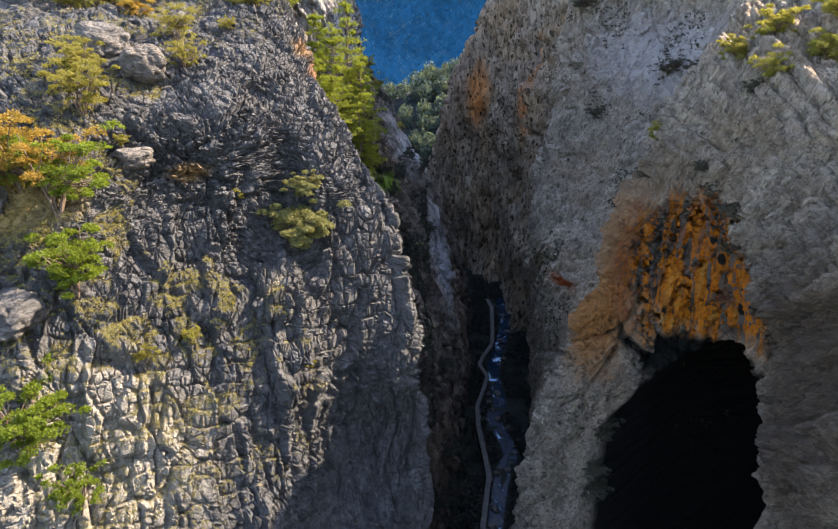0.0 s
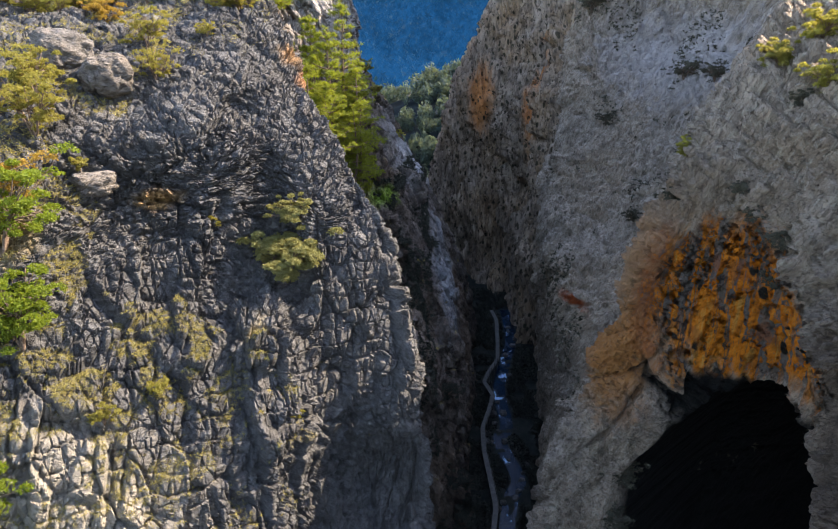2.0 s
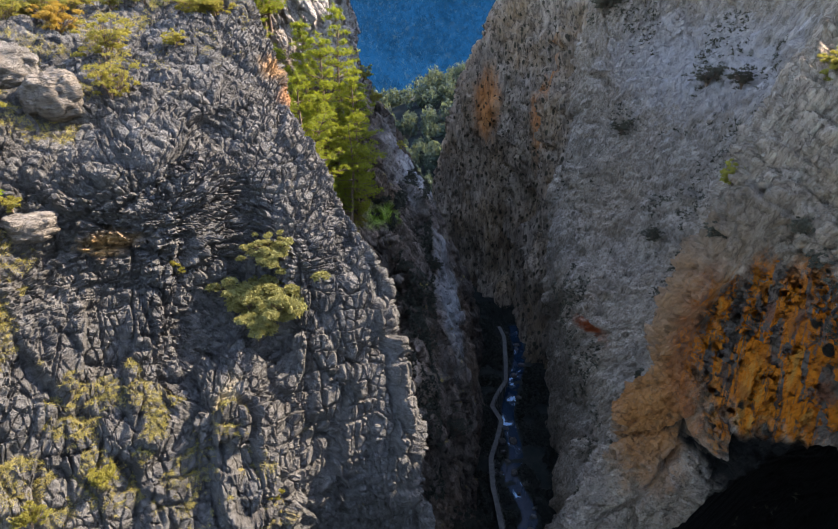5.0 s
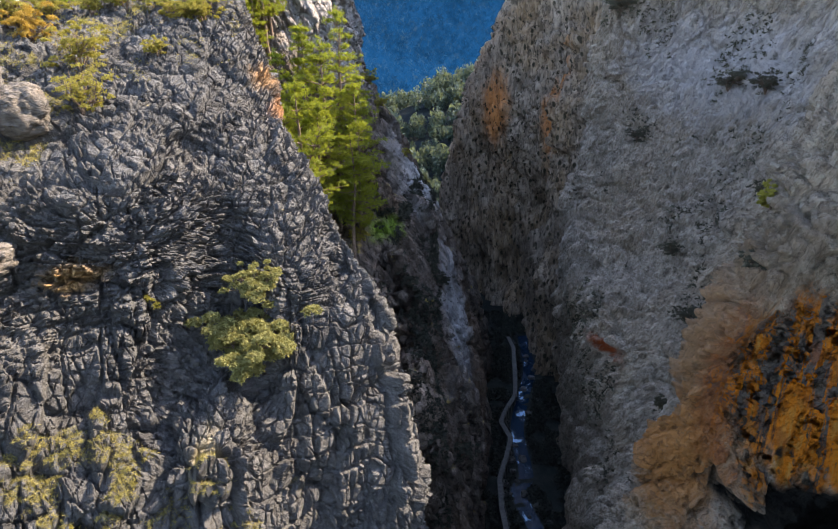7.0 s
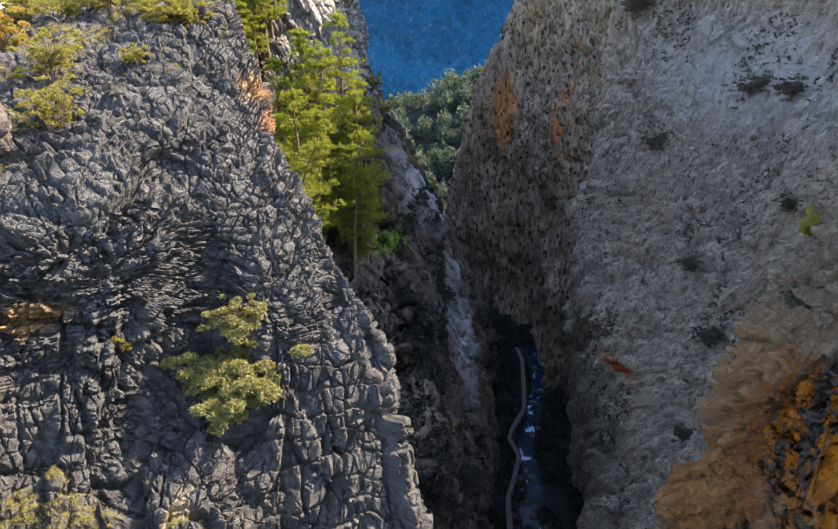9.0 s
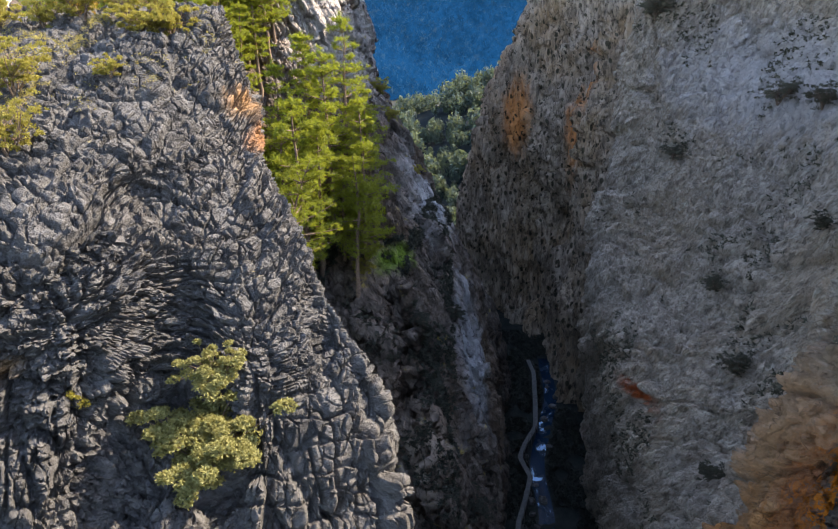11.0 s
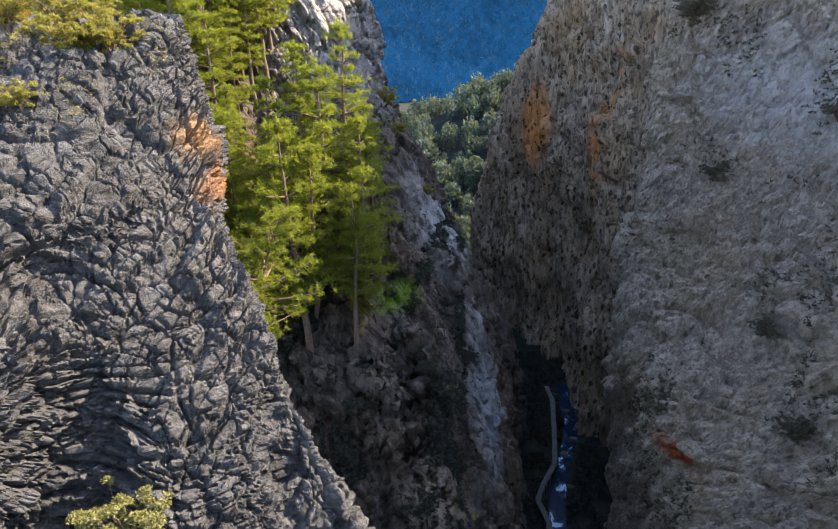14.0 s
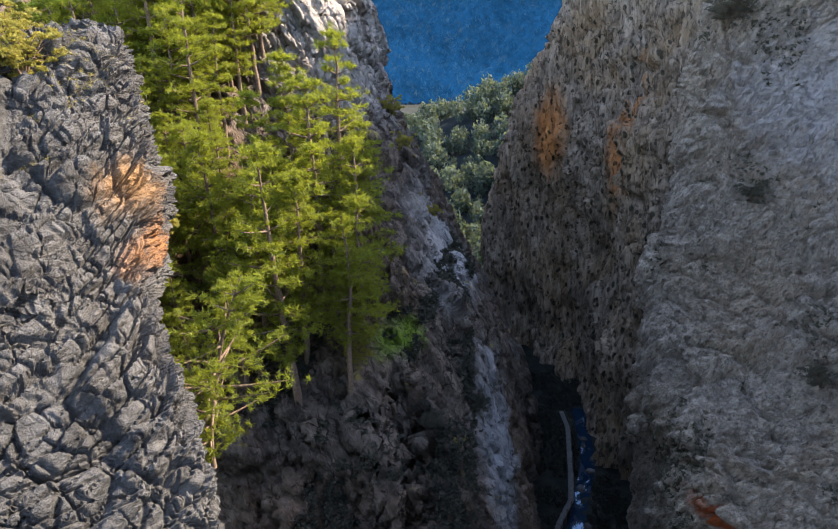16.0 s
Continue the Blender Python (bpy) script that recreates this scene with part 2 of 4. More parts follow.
M_FAR = rock_material("limestone_far", (0.48, 0.375, 0.285), (0.22, 0.17, 0.13), (0.44, 0.28, 0.15), 0.6, FLUTES, 0.8, 0.2, pits=0.85, relief=0.9, grain=0.8, specks=0.7,
                      stains_and_light=[((19, 217, 62), (3.5, 9, 9), (0.66, 0.27, 0.09), 1.0), ((32, 195, 68), (3, 6, 15), (0.64, 0.25, 0.08), 1.0)])
# soil colour taken down to near-black to give the gorge floor its deep shade
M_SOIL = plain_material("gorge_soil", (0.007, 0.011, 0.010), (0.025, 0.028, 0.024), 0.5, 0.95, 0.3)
M_PINE = leaf_material("pine_needles", (0.055, 0.085, 0.015), (0.17, 0.205, 0.025), (0.42, 0.47, 0.04), 0.45)
M_BUSH = leaf_material("oak_leaves", (0.14, 0.14, 0.03), (0.27, 0.25, 0.07), (0.50, 0.44, 0.08), 0.45)
M_BARK = plain_material("bark", (0.09, 0.06, 0.045), (0.22, 0.16, 0.12), 6.0, 0.9, 0.05)


# ---------------------------------------------------------------- noise on arrays of points
def hash3(i, j, k, seed):
    h = (i.astype(np.int64) * 374761393 + j.astype(np.int64) * 668265263 + k.astype(np.int64) * 2147483647 + seed * 1274126177) & 0xFFFFFFFF
    h = ((h ^ (h >> 13)) * 1274126177) & 0xFFFFFFFF
    h = ((h ^ (h >> 16)) * 2246822519) & 0xFFFFFFFF
    return ((h ^ (h >> 15)) & 0xFFFFFF) / 16777216.0


def value_noise(p, seed=0):
    f = np.floor(p)
    i, j, k = f[:, 0], f[:, 1], f[:, 2]
    t = p - f
    t = t * t * (3 - 2 * t)
    out = 0.0
    for a in (0, 1):
        for b in (0, 1):
            for c in (0, 1):
                w = (t[:, 0] if a else 1 - t[:, 0]) * (t[:, 1] if b else 1 - t[:, 1]) * (t[:, 2] if c else 1 - t[:, 2])
                out = out + w * hash3(i + a, j + b, k + c, seed)
    return out * 2 - 1


def fbm(p, octaves=4, seed=0, gain=0.5):
    out, amp = 0.0, 1.0
    for o in range(octaves):
        out = out + amp * value_noise(p, seed + o)
        p, amp = p * 2.03 + 7.1, amp * gain
    return out


def cells(p, seed=0):
    """Nearest and second distance to scattered seeds, and for each cell a random number and a random slant across it."""
    f = np.floor(p)
    d1, d2, who, slant = np.full(len(p), 9.0), np.full(len(p), 9.0), np.zeros(len(p)), np.zeros(len(p))
    for a in (-1, 0, 1):
        for b in (-1, 0, 1):
            for c in (-1, 0, 1):
                i, j, k = f[:, 0] + a, f[:, 1] + b, f[:, 2] + c
                r0, r1, r2 = hash3(i, j, k, seed), hash3(i, j, k, seed + 1), hash3(i, j, k, seed + 2)
                dx, dy, dz = i + r0 - p[:, 0], j + r1 - p[:, 1], k + r2 - p[:, 2]
                d = np.sqrt(dx * dx + dy * dy + dz * dz)
                near = d < d1
                d2 = np.where(near, d1, np.minimum(d2, d))
                m0, m1, m2 = (r0 * 7.13) % 1, (r1 * 5.37) % 1, (r2 * 9.71) % 1
                who = np.where(near, (m0 + 3.3 * m1) % 1, who)
                slant = np.where(near, (m0 - 0.5) * dx + (m1 - 0.5) * dy + (m2 - 0.5) * dz, slant)
                d1 = np.where(near, d, d1)
    return d1, d2, who, slant


def smooth(a, b, x):
    t = np.clip((x - a) / (b - a), 0, 1)
    return t * t * (3 - 2 * t)


def mesh_from(name, verts, faces, material, shade=True):
    me = bpy.data.meshes.new(name)
    faces = np.asarray(faces, dtype=np.int32)
    n = faces.shape[1]
    me.vertices.add(len(verts)), me.loops.add(faces.size), me.polygons.add(len(faces))
    me.vertices.foreach_set("co", np.asarray(verts, dtype=np.float32).ravel())
    me.loops.foreach_set("vertex_index", faces.ravel())
    me.polygons.foreach_set("loop_start", np.arange(0, faces.size, n, dtype=np.int32))
    me.polygons.foreach_set("use_smooth", np.full(len(faces), shade))
    me.materials.append(material)
    me.update(calc_edges=True)
    return me


def grid_faces(nv, nu):
    i = (np.arange(nv - 1)[:, None] * nu + np.arange(nu - 1)[None]).ravel()
    return np.stack([i, i + 1, i + nu + 1, i + nu], 1)


def catmull(pts, n, weights=None):
    """n points along a smooth curve through pts (an array of rows), spaced by mean length times the weight of each stretch."""
    pts = np.asarray(pts, float)
    step = np.linalg.norm(np.diff(pts, axis=0).reshape(len(pts) - 1, -1, 3), axis=2).mean(1) + 0.5
    if weights is not None:
        step = step * np.array(weights, float)
    knots = np.concatenate([[0], np.cumsum(step)])
    s = np.linspace(0, knots[-1], n)
    i = np.clip(np.searchsorted(knots, s, "right") - 1, 0, len(pts) - 2)
    shape = (-1,) + (1,) * (pts.ndim - 1)
    t = ((s - knots[i]) / step[i]).reshape(shape)
    a, b, c, d = pts[np.maximum(i - 1, 0)], pts[i], pts[i + 1], pts[np.minimum(i + 2, len(pts) - 1)]
    return 0.5 * (2 * b + (c - a) * t + (2 * a - 5 * b + 4 * c - d) * t ** 2 + (3 * b - a - 3 * c + d) * t ** 3)


class Slope:
    """A rock mass lofted through contour lines; carve and roughen shape it, build links it."""
    def __init__(self, out=1):
        self.rows, self.out, self.relief = [], out, None

    def level(self, z, *xy):
        self.rows.append([(xy[i], xy[i + 1], z) for i in range(0, len(xy), 2)])

    def loft(self, nu, nv, wu=None, wv=None):
        g = catmull(np.array(self.rows, float), nv, wv)
        g = catmull(g.transpose(1, 0, 2), nu, wu).transpose(1, 0, 2)
        self.nu, self.nv, self.p = nu, nv, g.reshape(-1, 3)
        return self

    def settle(self):
        """From here on relief adds up over the smooth form, until raised."""
        self.form, self.way, self.relief = self.p.copy(), self.normals(), np.zeros(len(self.p))
        return self

    def add(self, h):
        if self.relief is None:
            self.p = self.p + self.normals() * h[:, None]
        else:
            self.relief = self.relief + h

    def raised(self):
        self.p = self.form + self.way * self.relief[:, None]
        self.relief = None
        return self

    def normals(self):
        g = self.p.reshape(self.nv, self.nu, 3)
        n = self.out * np.cross(np.gradient(g, axis=1), np.gradient(g, axis=0)).reshape(-1, 3)
        return n / (np.linalg.norm(n, axis=1, keepdims=True) + 1e-9)

    def blocks(self, size, rise, crack, axis, across, lengthwise, seed, keep, dome):
        """Joint-bounded blocks, flat or long along an axis: each stands proud or back by its own amount, and slants its own way."""
        w = Vector(axis).normalized()
        u = w.cross(Vector((0.3, 0.9, 0.2))).normalized()
        r = np.array((u, w.cross(u), w)).T
        q = (self.p + 0.14 * size * np.stack([fbm(self.p / size * 0.8 + o, 2, seed + o) for o in (11, 23, 37)], 1)) @ r
        d1, d2, who, slant = cells(q / size * np.array([across, across, lengthwise]), seed)
        gap = d2 - d1
        h = rise * ((who - 0.5) * 1.2 + 1.5 * slant + dome * (0.45 - d1)) * smooth(0.0, 0.08, gap) - crack * (1 - smooth(0.0, 0.12, gap))
        self.add(keep * h)

    def roughen(self, big, sizes, axis, across, lengthwise, seed=3, keep=1.0, grain=0.06, dome=0.5):
        """Swells, blocks at several sizes, and grain."""
        keep = keep * np.ones(len(self.p))
        self.add(keep * big * fbm(self.p * 0.08, 2, seed))
        for size, rise, crack in sizes:
            self.blocks(size, rise, crack, axis, across, lengthwise, seed + int(size * 10), keep, dome)
        self.add(keep * grain * fbm(self.p * 2.4, 3, seed + 50))
        return self

    def beds(self, axis, thick, length, rise, lip, crack, seed, keep=1.0):
        """Stacked slabs across an axis: each bed breaks into lengths that stand proud or back, with a lip on top and an open joint below."""
        w = Vector(axis).normalized()
        u = w.cross(Vector((0.25, 0.9, 0.3))).normalized()
        q = self.p @ np.array((u, w.cross(u), w)).T + np.stack([s * fbm(self.p / length * 0.5 + o, 2, seed + o) for s, o in ((0.2 * length, 5), (0.2 * length, 17), (0.3 * thick, 29))], 1)
        h = q[:, 2] / thick
        h = h + 0.35 * value_noise(np.stack([h * 0.4, q[:, 0] / length * 0.2, q[:, 1] / length * 0.2], 1), seed + 7)
        k = np.floor(h)
        f = h - k
        zero = np.zeros_like(k)
        a = q[:, 0] / (length * (0.6 + 0.9 * hash3(k, zero, zero, seed))) + 9 * hash3(k, zero, zero, seed + 1)
        b = q[:, 1] / (1.6 * length * (0.6 + 0.9 * hash3(k, zero, zero, seed + 2))) + 9 * hash3(k, zero, zero, seed + 3)
        i, j = np.floor(a), np.floor(b)
        fa, fb = a - i, b - j
        side = np.minimum(np.minimum(fa, 1 - fa), np.minimum(fb, 1 - fb))
        who, tip, open_ = hash3(i, j, k, seed + 4), hash3(i, j, k, seed + 5), hash3(i, j, k, seed + 6)
        out = rise * (who - 0.5) * 2 + lip * (f - 0.5) * (0.4 + 1.2 * tip) + 0.5 * rise * ((fa - 0.5) * (open_ - 0.5) + (fb - 0.5) * (tip - 0.5)) * 2
        out = out - crack * (0.3 + open_) * (1 - smooth(0.0, 0.22, f)) - 0.7 * crack * (0.2 + tip) * (1 - smooth(0.0, 0.07, side))
        self.add(keep * out)
        return self

    def swell(self, x, y, z, radius, *shift):
        """A broad bulge or hollow round a place."""
        d = ((self.p - np.array([x, y, z])) ** 2).sum(1) / (radius * radius)
        self.p = self.p + np.exp(-d)[:, None] * np.array(shift)
        return self

    def groove(self, depth, width, *line):
        """A gully (depth > 0) or rib (depth < 0) along a line of points."""
        pts = catmull(np.array(line, float).reshape(-1, 3), 40)
        near = np.full(len(self.p), 1e9)
        for q in pts:
            near = np.minimum(near, ((self.p - q) ** 2).sum(1))
        self.p = self.p - self.normals() * (depth * np.exp(-near / (width * width)))[:, None]
        return self

    def build(self, name, material, label, category, shade=True):
        ob = new(name, mesh_from(name, self.p, grid_faces(self.nv, self.nu)[:, ::self.out], material, shade))
        return tagged(ob, label, category, kind="structure")

    def front(self, x, z, reach=0.5):
        """The foremost point of the face at x and z."""
        near = self.p[(np.abs(self.p[:, 0] - x) < reach) & (np.abs(self.p[:, 2] - z) < reach)]
        return Vector(near[int(near[:, 1].argmin())])

    def snap(self, x, y, z):
        d = np.linalg.norm(self.p - np.array([x, y, z]), axis=1)
        return Vector(self.p[int(d.argmin())])


# small builders
def part(name, mesh, parent, label=""):
    ob = new(name, mesh)
    ob.parent = parent
    return tagged(ob, label)


def tube(points, radii, sides=6):
    """Vertices and faces of a tapered limb through points."""
    p = np.array(points, float)
    t = np.gradient(p, axis=0)
    t /= np.linalg.norm(t, axis=1, keepdims=True) + 1e-9
    side = np.cross(t, np.array([0.31, 0.95, 0.05]))
    side /= np.linalg.norm(side, axis=1, keepdims=True) + 1e-9
    up = np.cross(t, side)
    ang = np.arange(sides) * 2 * math.pi / sides
    ring = p[:, None] + np.array(radii)[:, None, None] * (np.cos(ang)[None, :, None] * side[:, None] + np.sin(ang)[None, :, None] * up[:, None])
    v = ring.reshape(-1, 3)
    f = [(i * sides + j, i * sides + (j + 1) % sides, (i + 1) * sides + (j + 1) % sides, (i + 1) * sides + j)
         for i in range(len(p) - 1) for j in range(sides)]
    return v, np.array(f)


def joined(pieces):
    vs, fs, n = [], [], 0
    for v, f in pieces:
        vs.append(v), fs.append(f + n)
        n += len(v)
    return np.concatenate(vs), np.concatenate(fs)


# ---------------------------------------------------------------- left buttress and the sunlit apron below it
left = Slope()
left.level(-4, -75, 12, -45, 14, -22, 26, -11, 44, -6, 56, 2, 63, 0, 76, -14, 90)
left.level(25, -75, 18, -45, 22, -23, 31, -12.5, 46, -8, 56, 1, 64, -3, 77, -15, 92)
left.level(46, -75, 24, -45, 29, -25, 36, -13, 50, -8, 58, 0.1, 65, -4.5, 77, -17, 92)
left.level(58, -75, 32, -45, 36, -28, 42, -18, 50, -10.5, 58.5, -1.2, 66.2, -9, 77, -20, 92)
left.level(66, -75, 40, -45, 42, -30, 46, -22, 55, -14.5, 61, -2.9, 69.2, -11.5, 78, -21, 93)
left.level(74, -75, 48, -45, 50, -31, 52, -24, 61, -17, 66, -7.3, 73.6, -13.8, 80.5, -22, 94)
left.level(80, -75, 56, -45, 58, -33, 60, -26.5, 67.5, -20, 69.5, -12.4, 78.3, -15.0, 87, -24, 98)
left.level(85, -75, 66, -45, 70, -36, 70, -28, 75, -22, 78, -16.0, 84.6, -16.5, 91, -28, 103)
left.level(90, -75, 80, -45, 88, -34, 92, -27, 92, -22.5, 91, -20, 90, -19, 94, -34, 106)
left.level(89, -75, 104, -48, 106, -40, 104, -32, 102, -28, 99, -24, 96, -24, 97, -40, 112)
left.loft(960, 690, (0.12, 0.42, 0.9, 1.2, 1.45, 1.15, 0.3), (0.06, 0.3, 0.75, 1, 1.1, 1.25, 1.2, 0.8, 0.15))
# the block left of the cleft stands forward; the foot is undercut above the gorge
left.swell(-18.8, 65.5, 76, 5.5, 0.8, -3.2, 0.6)
left.swell(-24, 64, 78, 4.5, 0.6, -1.8, 0.4)
left.swell(-13.5, 58.5, 61.5, 4.0, 0.4, -2.2, 0.6)
left.swell(-10.5, 56, 55.0, 3.5, 0.4, -2.2, 0.6)
left.swell(-5.5, 58.5, 43, 6.5, 0.5, 6.5, -1.0)
left.swell(-9.5, 67.8, 71, 3.6, 0.4, -1.2, 0.3)
left.swell(-14.8, 68, 73, 2.6, 0.2, 1.6, -0.3)
left.swell(-9.0, 54.5, 38.5, 3.5, 0.0, 4.0, 0.0)
left.groove(2.6, 2.1, -17.6, 72, 78.5, -16.0, 69, 75, -14.6, 66, 71.5, -14.0, 63.5, 69)
left.groove(1.5, 1.6, -14.2, 64, 69.5, -15.6, 61, 67.5, -17.2, 58.5, 64.5, -18.2, 56.5, 62)
left.groove(1.7, 1.6, -12.2, 65, 69.5, -11.4, 62.5, 66, -11.0, 61.5, 61)
left.groove(1.2, 0.9, -6.2, 71, 72.5, -5.9, 68.5, 67, -5.4, 66, 60)
left.groove(0.9, 0.7, -8.0, 69.5, 70, -7.6, 67, 65, -7.0, 64.5, 58)
left.groove(0.9, 0.7, -3.4, 70, 68, -3.0, 68, 63, -2.6, 66.5, 57)
top = smooth(67, 74, left.p[:, 2] + 3 * fbm(left.p * 0.12, 2, 90))
apron = smooth(-13, -17, left.p[:, 0]) * smooth(70, 64, left.p[:, 2]) * smooth(58, 53, left.p[:, 1])
blocky = smooth(-12.5, -16, left.p[:, 0]) * smooth(80.5, 77, left.p[:, 2]) * smooth(56, 60, left.p[:, 1])
top = top * (1 - apron)
left.settle()
left.roughen(0.5, ((5.0, 0.5, 0.3), (2.2, 0.28, 0.34), (1.0, 0.20, 0.28)), BEDS, 0.75, 1.2, 3, top, 0.0, 0.15)
left.beds(BEDS, 0.70, 1.9, 0.17, 0.18, 0.26, 41, top)
left.beds(BEDS, 0.34, 0.95, 0.12, 0.17, 0.22, 43, top * (1 - 0.3 * blocky))
left.roughen(0.0, ((1.9, 0.40, 0.45), (0.8, 0.14, 0.24)), BEDS, 0.9, 1.1, 8, blocky, 0.0, 0.35)
left.roughen(0.7, ((6.5, 1.0, 0.7), (2.4, 0.60, 0.55)), FLUTES, 1.25, 0.40, 5, 1 - top, 0.0, 0.2)
left.beds(FLUTES, 1.6, 0.9, 0.16, 0.16, 0.28, 45, 1 - top)
left.roughen(0.0, ((0.85, 0.18, 0.26),), FLUTES, 1.1, 0.55, 6, 1 - top, 0.0, 0.2)
left.add(0.05 * fbm(left.p * 2.4, 3, 55))
left.raised()
left.groove(0.6, 0.4, -17, 74.5, 80.2, -15, 76.5, 80.6, -13.2, 80, 81.6, -12.4, 84, 82.3)
left.groove(0.9, 0.6, -26, 58.5, 71.8, -22.7, 62, 73.8, -19.6, 62.5, 75.8, -17, 68, 77.9)
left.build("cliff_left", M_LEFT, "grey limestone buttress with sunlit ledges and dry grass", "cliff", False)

# ---------------------------------------------------------------- wooded ridge behind it, with the gorge's left wall
ridge = Slope()
ridge.level(-4, -80, 70, -22, 76, -6, 84, 5, 92, 9, 108, 10, 125, 12, 150, 15, 185, 2, 250)
ridge.level(20, -80, 84, -22, 86, -6, 92, 3, 97, 7.5, 112, 9, 126, 10.5, 150, 11, 185, -4, 250)
ridge.level(32, -80, 92, -22, 92, -6, 98, 2, 101, 6, 116, 7.5, 126, 8, 150, 5, 185, -10, 250)
ridge.level(45, -80, 104, -22, 102, -7, 107, -1, 111, 3.5, 121, 4.6, 129, 4, 150, -2, 185, -16, 250)
ridge.level(56, -80, 114, -24, 112, -11, 117, -4, 115, -0.5, 126, 1.0, 137, -1.5, 154, -7, 185, -22, 250)
ridge.level(62, -80, 122, -26, 122, -13, 124, -7, 126, -4, 133, -2.6, 143, -5, 156, -10, 185, -26, 250)
ridge.level(69, -80, 130, -30, 132, -18, 134, -13, 138, -10, 146, -8.4, 154, -9.5, 162, -13, 185, -30, 250)
ridge.level(80, -80, 144, -38, 148, -28, 150, -24, 153, -20.5, 158, -19, 166, -17, 175, -16, 186, -34, 250)
ridge.level(92, -80, 160, -44, 160, -34, 158, -28, 158, -24, 163, -23, 172, -22, 182, -21, 192, -40, 250)
ridge.level(104, -80, 180, -50, 176, -42, 172, -36, 172, -34, 178, -33, 184, -32, 192, -32, 200, -48, 250)
ridge.loft(480, 380, (0.4, 1, 1.2, 1.2, 1.2, 1.2, 1, 0.3), (0.5, 0.8, 1.1, 1.2, 1.2, 1.2, 1, 1, 0.4))
ridge.roughen(1.2, ((6, 1.8, 0.8), (2.2, 0.9, 0.7), (0.95, 0.30, 0.26)), RIDGE_SCARS, 1.2, 0.5, 9)
ridge.groove(-2.2, 2.6, -3.0, 105, 39, -1.8, 102.5, 35, -0.5, 100, 30)
ridge.groove(-2.4, 2.8, -10.5, 116, 57.5, -9.5, 112, 52, -7, 108, 45)
ridge.groove(2.0, 1.6, -4, 114, 55, -4, 110, 47, -3, 106, 42)
ridge.build("cliff_ridge", M_RIDGE, "dark weathered limestone ridge below the pines", "cliff")

# ---------------------------------------------------------------- right wall with the cave
right = Slope(-1)
right.level(-4, 36, -40, 26, 20, 26, 42, 25, 56, 12.3, 67, 18, 95, 23, 114, 26, 124, 29, 146, 40, 160)
right.level(28, 38, -40, 28, 20, 28, 42, 27, 57, 13.7, 69, 22, 92, 25, 112, 26, 123, 28, 147, 40, 160)
right.level(42, 39, -40, 29, 22, 29, 42, 30, 59, 16.4, 69.5, 29.5, 92, 27.5, 111, 24.6, 123, 26.8, 148, 38, 162)
right.level(55, 40, -40, 30, 25, 29.5, 43, 33, 60.5, 19.2, 69.2, 37, 94, 41, 116, 36, 131, 28.6, 152, 40, 167)
right.level(70, 42, -40, 31, 28, 28.6, 46, 27.9, 59, 24.1, 69.8, 43.5, 97, 52, 124, 45, 142, 31.6, 156, 44, 172)
right.level(82, 46, -40, 36, 30, 34, 45, 32, 58, 30.6, 74.5, 52, 104, 57, 126, 53, 147, 33.0, 158, 46, 176)
right.level(92, 56, -40, 46, 30, 44, 45, 44, 60, 41.5, 80, 58, 106, 61, 128, 57, 149, 35.4, 160, 48, 180)
# unseen from here up; height chosen for where its shadow should fall
right.level(110, 84, -40, 74, 30, 72, 46, 72, 60, 72, 84, 70, 108, 72, 130, 70, 148, 60, 168, 66, 188)
right.level(116, 130, -40, 120, 30, 118, 46, 118, 60, 112, 84, 110, 108, 110, 130, 110, 146, 110, 170, 110, 190)
right.loft(760, 520, (0.06, 0.5, 1.4, 1.5, 1.2, 1.1, 1.1, 0.9, 0.15), (0.3, 1, 1.2, 1.2, 1.2, 1, 0.1, 0.04))
# the cave: a tall arch driven back into the wall, under a wall hung with dripstone
ax = (right.p[:, 0] - 28) * 0.70 - (right.p[:, 1] - 58) * 0.71
arch = 55 - 0.16 * np.abs(ax - 2) ** 1.8
mouth = smooth(0, 1.6, arch - right.p[:, 2]) * smooth(10.2, 8.0, np.abs(ax)) * (right.p[:, 0] < 40) * (right.p[:, 1] > 35) * (right.p[:, 1] < 80)
rim = smooth(-4, 1.6, arch - right.p[:, 2]) * smooth(13.5, 9, np.abs(ax)) * (right.p[:, 0] < 40) * (right.p[:, 1] > 35) * (right.p[:, 1] < 80)
hung = smooth(1.3, 0.7, np.linalg.norm((right.p - np.array([31, 60.5, 62])) / np.array([8.5, 9, 9]), axis=1))
right.settle()
near_mass = smooth(80, 74, right.p[:, 1]) * (1 - 0.5 * rim) * (1 - 0.9 * hung)
right.roughen(1.0, ((8.0, 1.7, 0.9), (2.8, 0.65, 0.6), (1.15, 0.42, 0.5)), SCARS, 1.3, 0.4, 15, (1 - 0.5 * rim) * (1 - 0.9 * hung), 0.08, 0.2)
right.beds((0.35, -0.3, 0.85), 1.5, 2.6, 0.35, 0.35, 0.6, 19, near_mass)
right.beds((0.35, -0.3, 0.85), 0.7, 1.3, 0.15, 0.2, 0.3, 23, near_mass)
right.raised()
flutes = fbm(right.p * np.array([0.75, 0.75, 0.09]), 3, 61)
right.p = right.p + right.normals() * (hung * (1 - mouth) * (1.1 * np.abs(flutes) - 1.2))[:, None]
right.p = right.p + (mouth * (1 + 0.05 * ax))[:, None] * np.array([30.0, 30.0, 0.0])
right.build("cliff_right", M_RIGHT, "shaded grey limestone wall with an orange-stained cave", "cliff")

# ---------------------------------------------------------------- far right wall
far = Slope(-1)
far.level(-6, 61, 142, 30, 166, 27, 185, 27, 200, 15, 216, 2, 236, 12, 264, 50, 300)
far.level(28, 64, 142, 33, 166, 29, 185, 29, 202, 17, 220, 4, 236, 13, 264, 52, 300)
